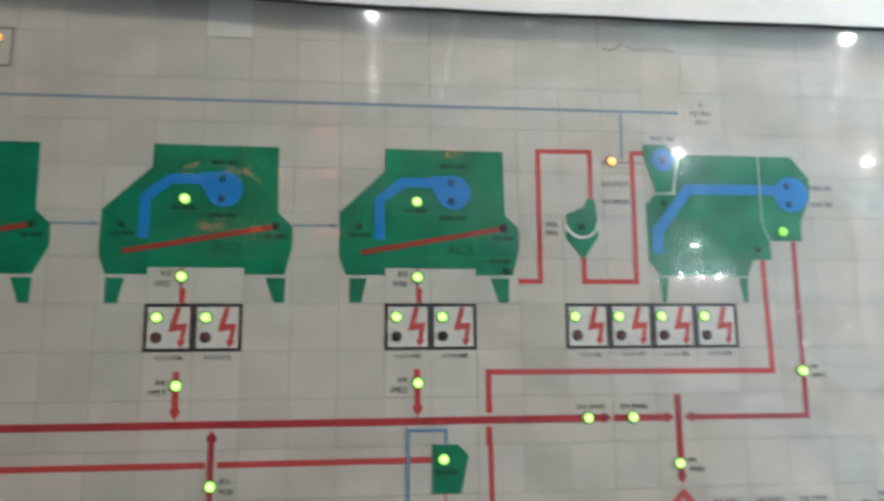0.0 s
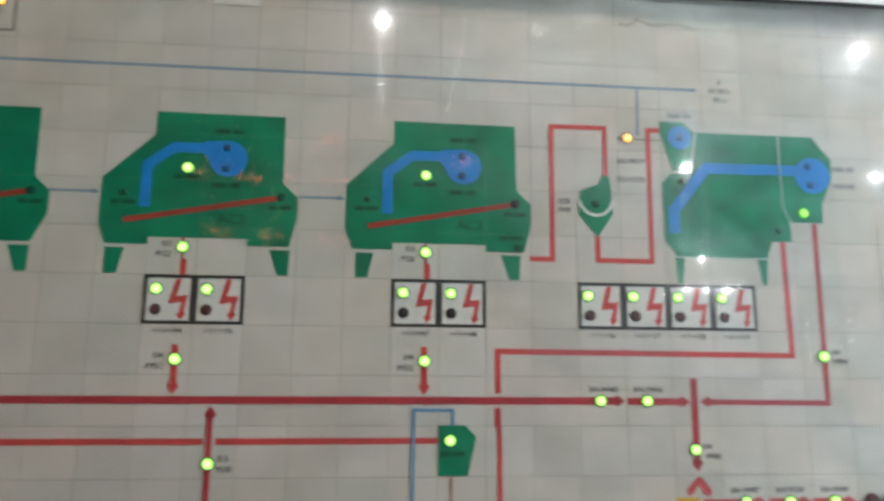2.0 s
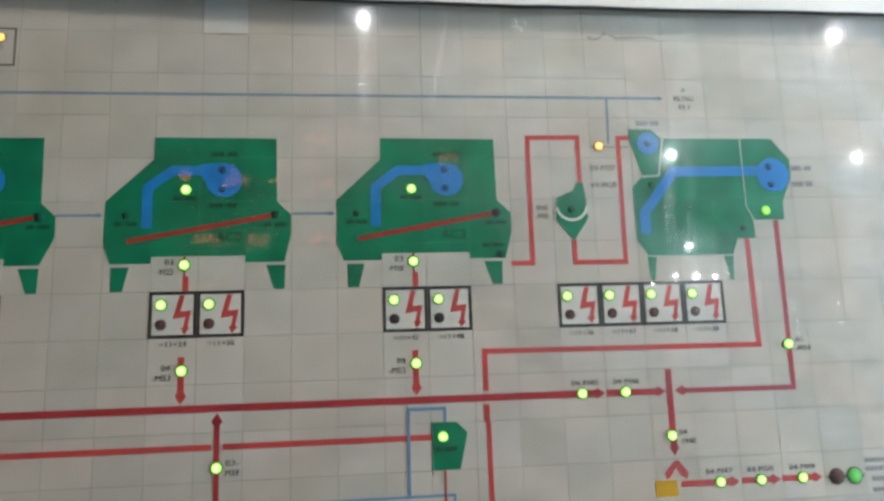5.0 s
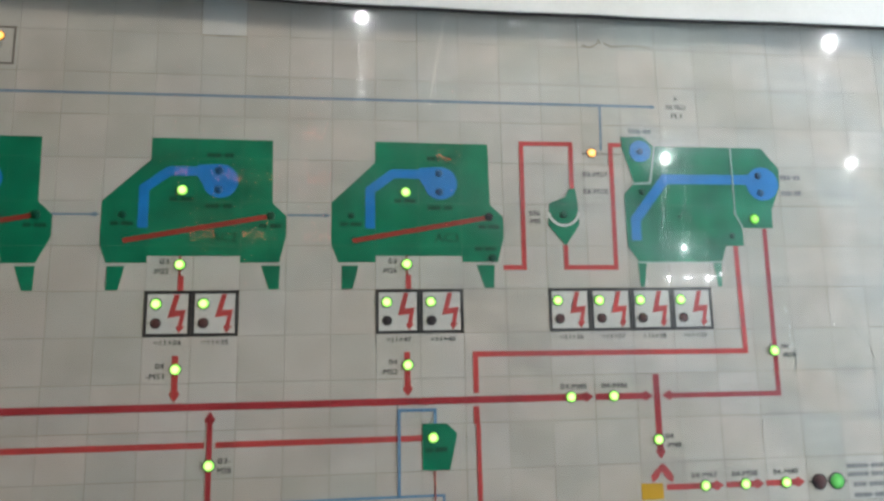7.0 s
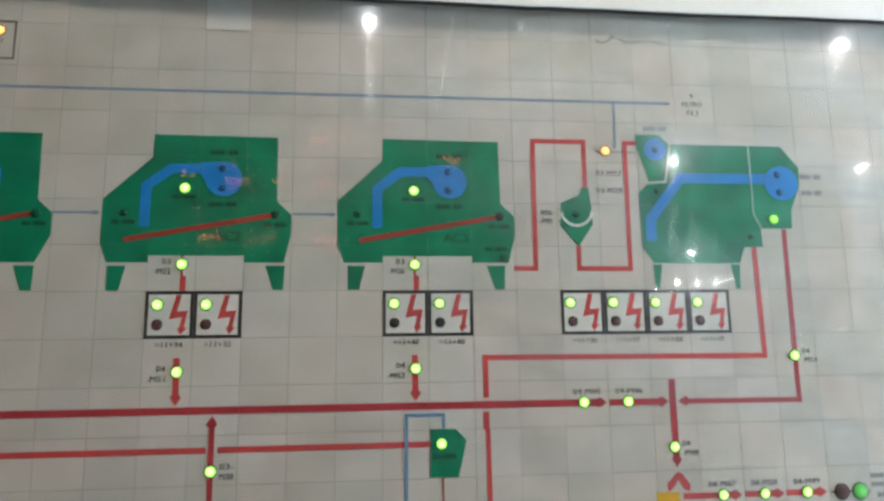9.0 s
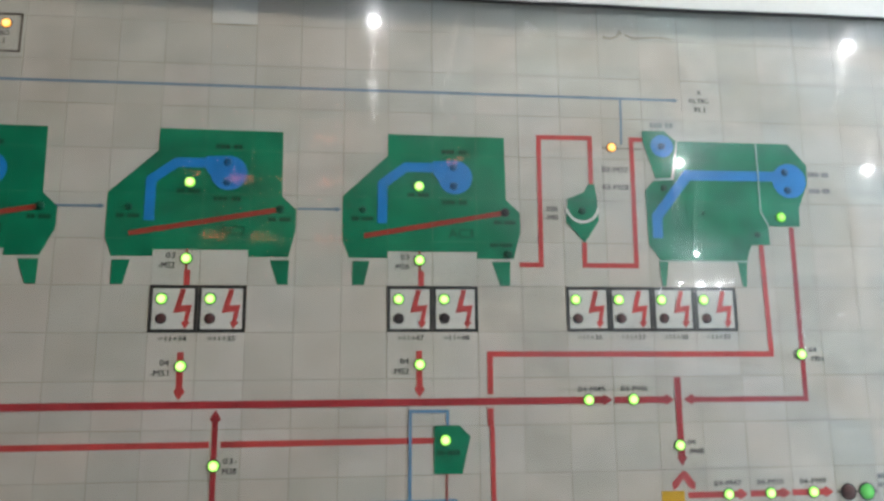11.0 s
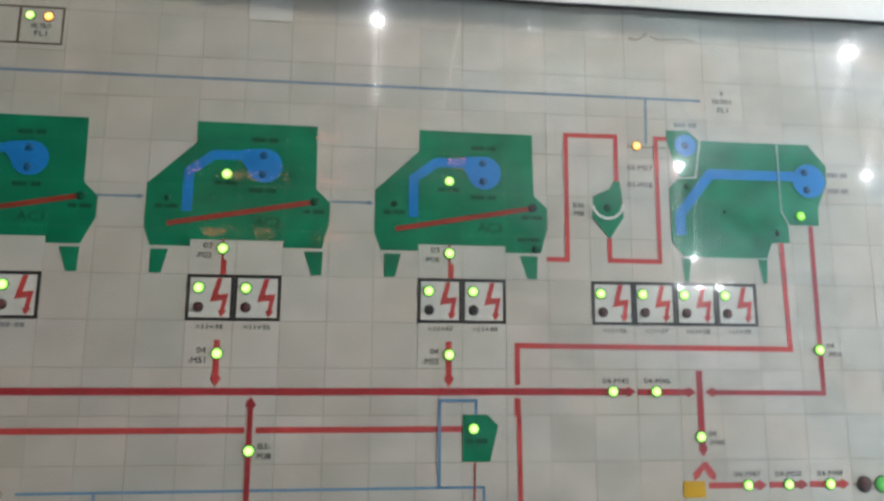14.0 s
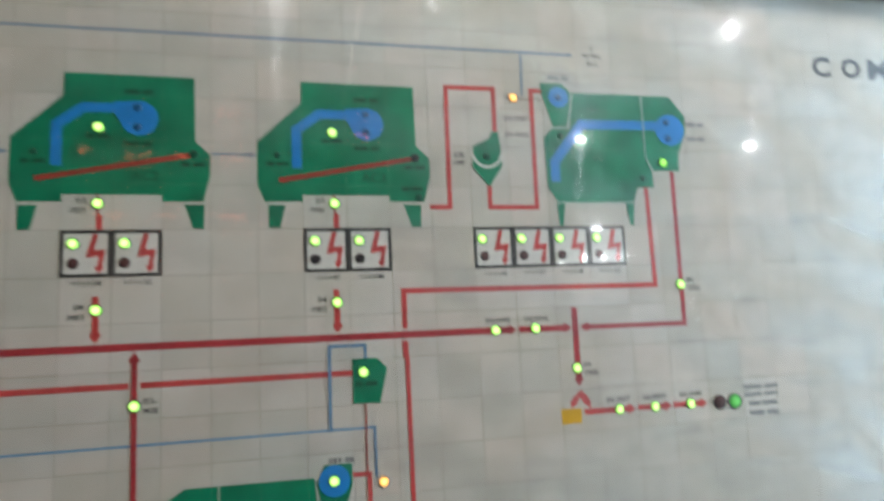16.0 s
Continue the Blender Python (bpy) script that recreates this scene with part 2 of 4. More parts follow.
    band.inputs[1].default_value, band.inputs[2].default_value = 1.69, 1.63
    link(nt, sep.outputs[2], band.inputs[0])
    marks = mix_rgb(nt, marks, band.outputs[0], 1.0)
    amount = mix_rgb(nt, amount, marks, 1.0, "ADD")
    mix2 = nt.nodes.new("ShaderNodeMixShader")
    link(nt, amount, mix2.inputs[0])
    link(nt, mix.outputs[0], mix2.inputs[1])
    link(nt, haze.outputs[0], mix2.inputs[2])
    streak = nt.nodes.new("ShaderNodeBsdfAnisotropic")
    streak.inputs["Roughness"].default_value, streak.inputs["Anisotropy"].default_value = 0.075, 0.92
    streak.distribution = "BECKMANN"
    tan = nt.nodes.new("ShaderNodeTangent")
    tan.direction_type, tan.axis = "RADIAL", "Z"
    link(nt, tan.outputs[0], streak.inputs["Tangent"])
    mix3 = nt.nodes.new("ShaderNodeMixShader")
    mix3.inputs[0].default_value = 0.011
    link(nt, mix2.outputs[0], mix3.inputs[1])
    link(nt, streak.outputs[0], mix3.inputs[2])
    halo = nt.nodes.new("ShaderNodeBsdfGlossy")
    halo.inputs["Roughness"].default_value = 0.11
    mix4 = nt.nodes.new("ShaderNodeMixShader")
    mix4.inputs[0].default_value = 0.028
    link(nt, mix3.outputs[0], mix4.inputs[1])
    link(nt, halo.outputs[0], mix4.inputs[2])
    link(nt, mix4.outputs[0], out.inputs[0])
    return m


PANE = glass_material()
PANE_BACK, nt, bsdf, out = nodes_of("pane_glass_back")
nt.nodes.remove(bsdf)
clear = nt.nodes.new("ShaderNodeBsdfTransparent")
clear.inputs[0].default_value = (0.985, 0.985, 0.985, 1)
link(nt, clear.outputs[0], out.inputs[0])


# ---- builders ----
def at(u, v, d=0.0):
    """World place of a point of the panel: tiles to the right, tiles up, metres in front of the tiles."""
    return Vector((u * T, -d, Z0 + v * T))


def finish(name, bm, material, parent=None, label=""):
    me = bpy.data.meshes.new(name)
    bmesh.ops.recalc_face_normals(bm, faces=bm.faces)
    bm.to_mesh(me)
    bm.free()
    me.materials.append(material)
    ob = new(name, me)
    if parent is not None:
        ob.parent = parent
    if label:
        ob["label"] = label
    return ob


def part(name, bm, material, parent, label=""):
    return finish(name, bm, material, parent, label)


def thing(name, label, category, group="", u=0.0, v=0.0):
    ob = new(name)
    ob.location = at(u, v)
    ob.empty_display_size = 0.01
    return tagged(ob, label, category, group)


def clip(poly, axis, limit, keep_above):
    out = []
    for i, p in enumerate(poly):
        q = poly[(i + 1) % len(poly)]
        ip = (p[axis] >= limit) if keep_above else (p[axis] <= limit)
        iq = (q[axis] >= limit) if keep_above else (q[axis] <= limit)
        if ip:
            out.append(p)
        if ip != iq:
            f = (limit - p[axis]) / (q[axis] - p[axis])
            out.append((p[0] + f * (q[0] - p[0]), p[1] + f * (q[1] - p[1])))
    return out


JOINT_HALF = 0.002


def inlay(polys, level, origin=(0.0, 0.0)):
    """Film laid on the tiles: each outline is cut at the tile joints and given the film's thickness.
    Outlines are in tiles on the panel; the mesh is made round origin."""
    bm = bmesh.new()
    d0, d1 = max(0.0, (level - 1)) * FILM, level * FILM
    for poly in polys:
        us, vs = [p[0] for p in poly], [p[1] for p in poly]
        for i in range(math.floor(min(us)), math.floor(max(us)) + 1):
            strip = clip(clip(poly, 0, i + JOINT_HALF, True), 0, i + 1 - JOINT_HALF, False)
            if len(strip) < 3:
                continue
            for j in range(math.floor(min(vs)), math.floor(max(vs)) + 1):
                piece = clip(clip(strip, 1, j + JOINT_HALF, True), 1, j + 1 - JOINT_HALF, False)
                clean = []
                for p in piece:
                    if not clean or math.dist(p, clean[-1]) > 1e-4:
                        clean.append(p)
                if len(clean) > 1 and math.dist(clean[0], clean[-1]) < 1e-4:
                    clean.pop()
                area = sum(a[0] * b[1] - b[0] * a[1] for a, b in zip(clean, clean[1:] + clean[:1])) / 2
                if len(clean) < 3 or abs(area) < 1e-5:
                    continue
                if area < 0:
                    clean.reverse()
                top = [bm.verts.new(((p[0] - origin[0]) * T, -d1, (p[1] - origin[1]) * T)) for p in clean]
                low = [bm.verts.new(((p[0] - origin[0]) * T, -d0, (p[1] - origin[1]) * T)) for p in clean]
                bm.faces.new(top)
                n = len(top)
                for k in range(n):
                    bm.faces.new((low[k], low[(k + 1) % n], top[(k + 1) % n], top[k]))
    return bm


def film(name, polys, level, material, parent, label=""):
    """Film as a part; its parent's place is taken off."""
    o = ((parent.location.x) / T, (parent.location.z - Z0) / T)
    bm = inlay(polys, level, o)
    me = bpy.data.meshes.new(name)
    bm.to_mesh(me)
    bm.free()
    me.materials.append(material)
    ob = new(name, me)
    ob.parent = parent
    if label:
        ob["label"] = label
    return ob


def ribbon(points, width):
    """Quads along a line of straight runs with mitred corners."""
    h = width / 2
    pts = [Vector(p) for p in points]
    sides = []
    for i, p in enumerate(pts):
        ds = []
        if i:
            ds.append((p - pts[i - 1]).normalized())
        if i < len(pts) - 1:
            ds.append((pts[i + 1] - p).normalized())
        ns = [Vector((-d.y, d.x)) for d in ds]
        n = sum(ns, Vector((0, 0))).normalized()
        k = h / max(0.4, n.dot(ns[0]))
        sides.append(((p.x + n.x * k, p.y + n.y * k), (p.x - n.x * k, p.y - n.y * k)))
    return [[a[0], a[1], b[1], b[0]] for a, b in zip(sides, sides[1:])]


def disc(u, v, r, n=28, a0=0.0, a1=360.0):
    return [(u + r * math.cos(radians(a0 + (a1 - a0) * k / n)), v + r * math.sin(radians(a0 + (a1 - a0) * k / n))) for k in range(n)]


def rect(u0, v0, u1, v1):
    return [(u0, v0), (u1, v0), (u1, v1), (u0, v1)]


def ring(u0, v0, u1, v1, w):
    return [rect(u0, v1 - w, u1, v1), rect(u0, v0, u1, v0 + w), rect(u0, v0 + w, u0 + w, v1 - w), rect(u1 - w, v0 + w, u1, v1 - w)]


def head(tip, direction, length=0.24, half=0.115):
    d = Vector(direction).normalized()
    n = Vector((-d.y, d.x))
    p = Vector(tip)
    b = p - d * length
    c = b + d * length * 0.25
    return [tuple(p), tuple(c + n * half), tuple(b + n * half * 0.62), tuple(b - n * half * 0.62), tuple(c - n * half)]


LETTERS = {}


def letters_mesh(text, width, height, weight=0.0):
    """Built-in font as a flat raised mesh of that width and height, round its middle."""
    key = (text, round(width, 4), round(height, 4))
    if key in LETTERS:
        return LETTERS[key]
    cu = bpy.data.curves.new("letters", "FONT")
    cu.body, cu.align_x, cu.resolution_u, cu.offset = text, "CENTER", 2, weight
    tmp = new("letters", cu)
    bpy.context.view_layer.update()
    me = bpy.data.meshes.new_from_object(tmp.evaluated_get(bpy.context.evaluated_depsgraph_get()))
    bpy.data.objects.remove(tmp)
    co = np.zeros(len(me.vertices) * 3)
    me.vertices.foreach_get("co", co)
    co = co.reshape(-1, 3)
    lo, hi = co.min(0), co.max(0)
    mid, span = (lo + hi) / 2, np.maximum(hi - lo, 1e-6)
    flat = np.stack([(co[:, 0] - mid[0]) / span[0] * width * T, np.zeros(len(co)), (co[:, 1] - mid[1]) / span[1] * height * T], 1)
    # a bold stroke: the outline three times, each a hair to the side and a hair higher
    faces, n = [tuple(p.vertices) for p in me.polygons], len(flat)
    copies = [flat + np.array((k * 0.003 * T, -0.00001 * (k + 1), 0.0)) for k in (-1, 0, 1)]
    me = bpy.data.meshes.new("lettering")
    me.from_pydata(np.concatenate(copies).tolist(), [], [tuple(i + n * k for i in f) for k in range(3) for f in faces])
    LETTERS[key] = me
    return me


def lettering(text, u, v, width, height, parent, level=3.0, material=INK, label="printed black lettering"):
    me = letters_mesh(text, width, height, 0.035 if len(text) == 1 and height > 0.4 else 0.0).copy()
    me.materials.clear()
    me.materials.append(material)
    ob = new("lettering", me)
    ob.parent = parent
    ob.location = at(u, v, level * FILM) - parent.location
    ob["label"] = label
    return ob


def bars(u, v, width, height, parent, cells=(3, 2), level=3.0, material=FAINT_INK):
    """Writing too small to read: short bars in groups, of its size and colour."""
    n = sum(cells) + 0.7 * (len(cells) - 1)
    step = width / n
    x, polys = u - width / 2, []
    for g, count in enumerate(cells):
        for k in range(count):
            polys.append(rect(x + step * 0.09, v - height / 2, x + step * 0.91, v + height / 2))
            x += step
        if g < len(cells) - 1:
            polys.append(rect(x + step * 0.1, v - height * 0.1, x + step * 0.6, v + height * 0.1))
            x += step * 0.7
    return film("lettering_bars", polys, level, material, parent, "small printed code, not legible")


def note(u, v, lines, label, spacing=0.2, align=0.0):
    """A printed caption of one or more rows, straight on the tiles. A row: text, width, height."""
    ob = thing("printed_caption", label, "caption", "captions on the panel", u, v)
    for k, (text, width, height) in enumerate(lines):
        x = u - align * width / 2
        if isinstance(text, str):
            lettering(text, x, v - k * spacing, width, height, ob, 1.0)
        else:
            bars(x, v - k * spacing, width, height, ob, text, 1.0)
    return ob


LED_MESH = {}


def dome(radius, rise, n=20, rings=5, base=0.0):
    bm = bmesh.new()
    rows = []
    for k in range(rings):
        a = math.pi / 2 * k / rings
        rows.append([bm.verts.new((radius * math.cos(a) * math.cos(2 * math.pi * i / n), -base - rise * math.sin(a), radius * math.cos(a) * math.sin(2 * math.pi * i / n))) for i in range(n)])
    foot = [bm.verts.new((p.co.x, 0.0, p.co.z)) for p in rows[0]]
    rows.insert(0, foot)
    tip = bm.verts.new((0, -base - rise, 0))
    for a, b in zip(rows, rows[1:]):
        for i in range(n):
            bm.faces.new((a[i], a[(i + 1) % n], b[(i + 1) % n], b[i]))
    for i in range(n):
        bm.faces.new((rows[-1][i], rows[-1][(i + 1) % n], tip))
    bmesh.ops.recalc_face_normals(bm, faces=bm.faces)
    for f in bm.faces:
        f.smooth = True
    return bm


def collar(inner, outer, depth, n=20):
    bm = bmesh.new()
    loops = []
    for r, d in ((outer, 0), (outer, depth * 0.7), ((inner + outer) / 2, depth), (inner, depth * 0.8), (inner, 0)):
        loops.append([bm.verts.new((r * math.cos(2 * math.pi * i / n), -d, r * math.sin(2 * math.pi * i / n))) for i in range(n)])
    for a, b in zip(loops, loops[1:]):
        for i in range(n):
            bm.faces.new((a[i], a[(i + 1) % n], b[(i + 1) % n], b[i]))
    bmesh.ops.recalc_face_normals(bm, faces=bm.faces)
    return bm


def shared(key, maker, material):
    """A mesh made once for each key and material."""
    k = (key, material.name)
    if k not in LED_MESH:
        me = bpy.data.meshes.new(key)
        bm = maker()
        bm.to_mesh(me)
        bm.free()
        me.materials.append(material)
        LED_MESH[k] = me
    return LED_MESH[k]


def led(u, v, material=None, label="lit green round indicator lamp set in the panel", r=0.112, group="indicator lamps"):
    ob = thing("indicator_lamp", label, "indicator lamp", group, u, v)
    lens = new("lens", shared("lens_%.3f" % r, lambda: dome(r * T, r * T * 0.35, base=0.0004), material or LIT_GREEN))
    lens.parent = ob
    bez = new("bezel", shared("bezel_%.3f" % r, lambda: collar(r * T * 0.98, r * T * 1.14, 0.0006), BEZEL if material in (None, LIT_GREEN, LIT_GREEN_DIM) else material if material in (DULL_GREEN_LENS, DULL_BLUE_LENS) else DULL_LENS))
    bez.parent = ob
    return ob


# ---- structure: the hall ----
def slab(name, lo, hi, material, label, bevel=0.0):
    bm = bmesh.new()
    bmesh.ops.create_cube(bm, size=1)
    for p in bm.verts:
        p.co = Vector([(lo[k] + hi[k]) / 2 + p.co[k] * (hi[k] - lo[k]) for k in range(3)])
    if bevel:
        bmesh.ops.bevel(bm, geom=bm.edges[:], offset=bevel, segments=2, affect="EDGES")
    return tagged(finish(name, bm, material), label, "", "", "structure")


X0, X1, Y0, Y1 = -9.0, 19.0, -31.0, 0.05
slab("floor", (X0 - 0.2, Y0 - 0.2, -0.2), (X1 + 0.2, Y1 + 0.2, 0.0), CONCRETE, "grey concrete floor of the hall")
slab("ceiling", (X0 - 0.2, Y0 - 0.2, CEIL), (X1 + 0.2, Y1 + 0.2, CEIL + 0.2), CEILING, "pale painted hall ceiling")
slab("wall_north", (X0 - 0.2, Y1, 0.0), (X1 + 0.2, Y1 + 0.2, CEIL), PLASTER, "painted wall behind the mimic panel")
slab("wall_south", (X0 - 0.2, Y0 - 0.2, 0.0), (X1 + 0.2, Y0, CEIL), PLASTER, "painted far end wall of the hall")
slab("wall_west", (X0 - 0.2, Y0, 0.0), (X0, Y1, CEIL), PLASTER, "painted side wall of the hall")
slab("wall_east", (X1, Y0, 0.0), (X1 + 0.2, Y1, CEIL), PLASTER, "painted side wall of the hall")


# bay walls and window added out of view, to light the panel from the right
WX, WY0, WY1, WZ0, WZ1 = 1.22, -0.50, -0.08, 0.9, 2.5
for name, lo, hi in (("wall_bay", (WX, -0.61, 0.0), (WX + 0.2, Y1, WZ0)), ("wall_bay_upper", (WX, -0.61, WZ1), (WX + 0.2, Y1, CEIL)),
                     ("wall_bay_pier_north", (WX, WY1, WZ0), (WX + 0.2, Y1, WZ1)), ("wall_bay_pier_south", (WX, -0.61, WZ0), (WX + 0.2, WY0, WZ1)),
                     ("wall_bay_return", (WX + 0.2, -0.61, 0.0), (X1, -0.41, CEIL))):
    slab(name, lo, hi, PLASTER, "unseen painted wall added around the side window")
win = tagged(new("window_1"), "unseen window added to light the panel from the right", "", "", "structure")
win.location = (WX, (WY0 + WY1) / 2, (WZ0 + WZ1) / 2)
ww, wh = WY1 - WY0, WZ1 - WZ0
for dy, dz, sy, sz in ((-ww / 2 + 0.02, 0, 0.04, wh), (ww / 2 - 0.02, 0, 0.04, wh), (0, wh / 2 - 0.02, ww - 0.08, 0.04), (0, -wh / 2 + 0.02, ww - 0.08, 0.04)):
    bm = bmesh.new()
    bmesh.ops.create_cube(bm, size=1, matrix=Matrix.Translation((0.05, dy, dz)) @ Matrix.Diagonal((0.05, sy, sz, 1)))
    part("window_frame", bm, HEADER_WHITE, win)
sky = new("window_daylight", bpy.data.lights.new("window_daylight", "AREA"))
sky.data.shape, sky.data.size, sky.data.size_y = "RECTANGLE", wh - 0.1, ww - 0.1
sky.data.energy, sky.data.color = WINDOW_FILL_POWER, (0.67, 0.855, 1.0)
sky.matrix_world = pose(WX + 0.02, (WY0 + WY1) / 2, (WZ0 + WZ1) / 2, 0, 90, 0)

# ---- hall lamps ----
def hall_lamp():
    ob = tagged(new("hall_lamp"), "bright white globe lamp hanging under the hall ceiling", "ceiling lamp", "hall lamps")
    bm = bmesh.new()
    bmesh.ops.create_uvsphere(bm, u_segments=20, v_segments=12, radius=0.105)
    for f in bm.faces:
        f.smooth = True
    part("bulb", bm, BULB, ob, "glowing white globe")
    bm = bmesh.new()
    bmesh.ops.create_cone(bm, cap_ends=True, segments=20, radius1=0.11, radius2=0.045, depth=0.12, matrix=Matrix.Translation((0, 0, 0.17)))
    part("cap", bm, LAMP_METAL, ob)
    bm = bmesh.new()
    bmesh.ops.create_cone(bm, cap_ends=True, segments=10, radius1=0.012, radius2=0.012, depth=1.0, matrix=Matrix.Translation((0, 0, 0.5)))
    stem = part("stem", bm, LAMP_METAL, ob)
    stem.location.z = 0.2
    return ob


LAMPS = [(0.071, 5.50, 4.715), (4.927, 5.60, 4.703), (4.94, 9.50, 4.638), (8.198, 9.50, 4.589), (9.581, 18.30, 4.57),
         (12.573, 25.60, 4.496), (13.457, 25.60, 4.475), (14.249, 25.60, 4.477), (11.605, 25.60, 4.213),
         # the last lamp is added out of view to brighten the panel
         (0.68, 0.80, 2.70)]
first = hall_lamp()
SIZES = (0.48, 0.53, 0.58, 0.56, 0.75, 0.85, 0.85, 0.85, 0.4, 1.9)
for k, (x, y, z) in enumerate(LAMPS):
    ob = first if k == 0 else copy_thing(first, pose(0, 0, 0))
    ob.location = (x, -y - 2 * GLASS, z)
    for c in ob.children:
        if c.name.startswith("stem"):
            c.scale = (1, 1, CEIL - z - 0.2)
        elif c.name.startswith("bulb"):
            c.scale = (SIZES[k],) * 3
            if z < 4:  # the added fill lamp, out of view, is a large frosted globe
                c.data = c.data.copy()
                c.data.materials[0] = FILL_BULB


def tube(ob, a, b, radius, material, name="tube"):
    """A thin round bar between two places, as a part of ob."""
    a, b = Vector(a) - ob.location, Vector(b) - ob.location
    turn = (b - a).to_track_quat("Z", "Y").to_matrix().to_4x4()
    bm = bmesh.new()
    bmesh.ops.create_cone(bm, cap_ends=True, segments=10, radius1=radius, radius2=radius, depth=(b - a).length, matrix=Matrix.Translation((a + b) / 2) @ turn)
    return part(name, bm, material, ob)


# glowing strokes placed to imitate glints reflected in the glass; hangers, poles made up
spark = tagged(new("ceiling_fitting"), "glowing strokes added for small reflected glints, on made-up hangers", "lamp")
spark.location = (1.58, -5.5, CEIL)
for x, z, h in ((1.512, 4.66, 0.12), (1.538, 4.675, 0.11), (1.572, 4.625, 0.05), (1.592, 4.65, 0.05), (1.632, 4.70, 0.04)):
    tube(spark, (x, -5.5, z), (x + 0.012, -5.5, z + h), 0.0045, GLINT)
    tube(spark, (x + 0.012, -5.52, z), (x + 0.012, -5.52, CEIL), 0.004, LAMP_METAL, "hanger")
stand = tagged(new("light_stand"), "glowing strokes added for reflected glints, on a made-up pole", "lamp")
stand.location = (7.12, -9.0, 0.0)
tube(stand, (7.12, -9.03, 0.0), (7.12, -9.03, 2.3), 0.015, LAMP_METAL, "pole")
for x, z, w in ((7.05, 2.165, 0.10), (7.09, 1.875, 0.11)):
    tube(stand, (x, -9.0, z), (x + w, -9.0, z + 0.01), 0.006, GLINT)
tube(stand, (7.17, -9.0, 1.885), (7.165, -9.0, 2.16), 0.005, DIM_GLINT)
pole = tagged(new("light_stand"), "glowing dashes added for a reflected streak, on a made-up pole", "lamp")
pole.location = (6.45, -9.0, 0.0)
tube(pole, (6.45, -9.03, 0.0), (6.45, -9.03, 2.25), 0.012, LAMP_METAL, "pole")
for a, b in ((0.0, 0.22), (0.33, 0.55), (0.68, 1.0)):
    tube(pole, (6.41 + 0.07 * a, -9.0, 2.19 - 0.65 * a), (6.41 + 0.07 * b, -9.0, 2.19 - 0.65 * b), 0.0035, GLINT)
far = tagged(new("slanting_tube"), "glowing strokes added for a reflected streak at the hall's far end", "lamp")
far.location = (14.7, -25.6, CEIL)
tube(far, (14.35, -25.6, 4.50), (14.97, -25.6, 4.63), 0.022, GLINT)
tube(far, (14.60, -25.6, 4.75), (14.97, -25.6, 4.73), 0.012, GLINT)
tube(far, (14.97, -25.63, 4.63), (14.97, -25.63, CEIL), 0.012, LAMP_METAL, "hanger")
dash = tagged(new("ceiling_fitting"), "glowing bars added for reflected dashes, on a made-up rod", "lamp")
dash.location = (0.07, -5.5, CEIL)
tube(dash, (0.07, -5.53, 3.96), (0.07, -5.53, CEIL), 0.004, LAMP_METAL, "hanger")
for x, z, w in ((0.025, 4.079, 0.09), (0.055, 3.962, 0.04)):
    tube(dash, (x, -5.5, z), (x + w, -5.5, z), 0.006, GLINT)
slant = tagged(new("slanting_tube"), "thin glowing line added for a slanting reflected streak", "lamp")
slant.location = (0.90, -5.75, CEIL)
tube(slant, (0.716, -5.75, 3.946), (0.91, -5.75, CEIL), 0.010, DIM_GLINT)


# ---- red displays hung in the hall, seen only as reflections ----
def display(x, y, z, width, height, cells):
    ob = tagged(new("digit_display"), "black hanging display with glowing red figures", "display", "red digit displays")
    ob.location = (x, y, z)
    bm = bmesh.new()
    bmesh.ops.create_cube(bm, size=1)
    for p in bm.verts:
        p.co = Vector((p.co.x * (width + 0.05), p.co.y * 0.06, p.co.z * (height + 0.05)))
    bmesh.ops.bevel(bm, geom=bm.edges[:], offset=0.008, segments=1, affect="EDGES")
    case = part("case", bm, DISPLAY_CASE, ob)
    step = width / cells
    for k in range(cells):
        bm = bmesh.new()
        for dx, dz, w, h in ((-0.26, 0, 0.10, 0.9), (0.26, 0.0, 0.10, 0.9), (0, 0.42, 0.42, 0.1), (0, 0.0, 0.42, 0.1), (0, -0.42, 0.42, 0.1)):
            if (k * 7 + int(x * 40)) % 3 == 0 and dx < 0:
                continue
            bmesh.ops.create_cube(bm, size=1, matrix=Matrix.Translation((dx * step, 0.033, dz * height)) @ Matrix.Diagonal((w * step, 0.006, h * height, 1)))
        d = part("digit", bm, RED_DIGIT, case)
        d.location.x = -width / 2 + (k + 0.5) * step
    bm = bmesh.new()
    for s in (-1, 1):
        bmesh.ops.create_cone(bm, cap_ends=True, segments=6, radius1=0.004, radius2=0.004, depth=CEIL - z, matrix=Matrix.Translation((s * width * 0.35, 0, (CEIL - z) / 2)))
    part("hanger", bm, LAMP_METAL, ob)
    return ob


for x, z, w, h, n in ((-1.434, 2.721, 0.24, 0.075, 4), (-0.955, 2.713, 0.22, 0.075, 4), (-0.804, 3.275, 0.10, 0.06, 2), (0.886, 3.503, 0.18, 0.075, 4),
                      (-1.652, 3.327, 0.14, 0.06, 3), (-1.183, 3.274, 0.24, 0.07, 4), (-0.396, 3.701, 0.26, 0.07, 4), (-0.351, 3.259, 0.22, 0.07, 4), (-0.352, 2.696, 0.26, 0.07, 4)):
    display(x, -6.0 - 2 * GLASS, z, w, h, n)


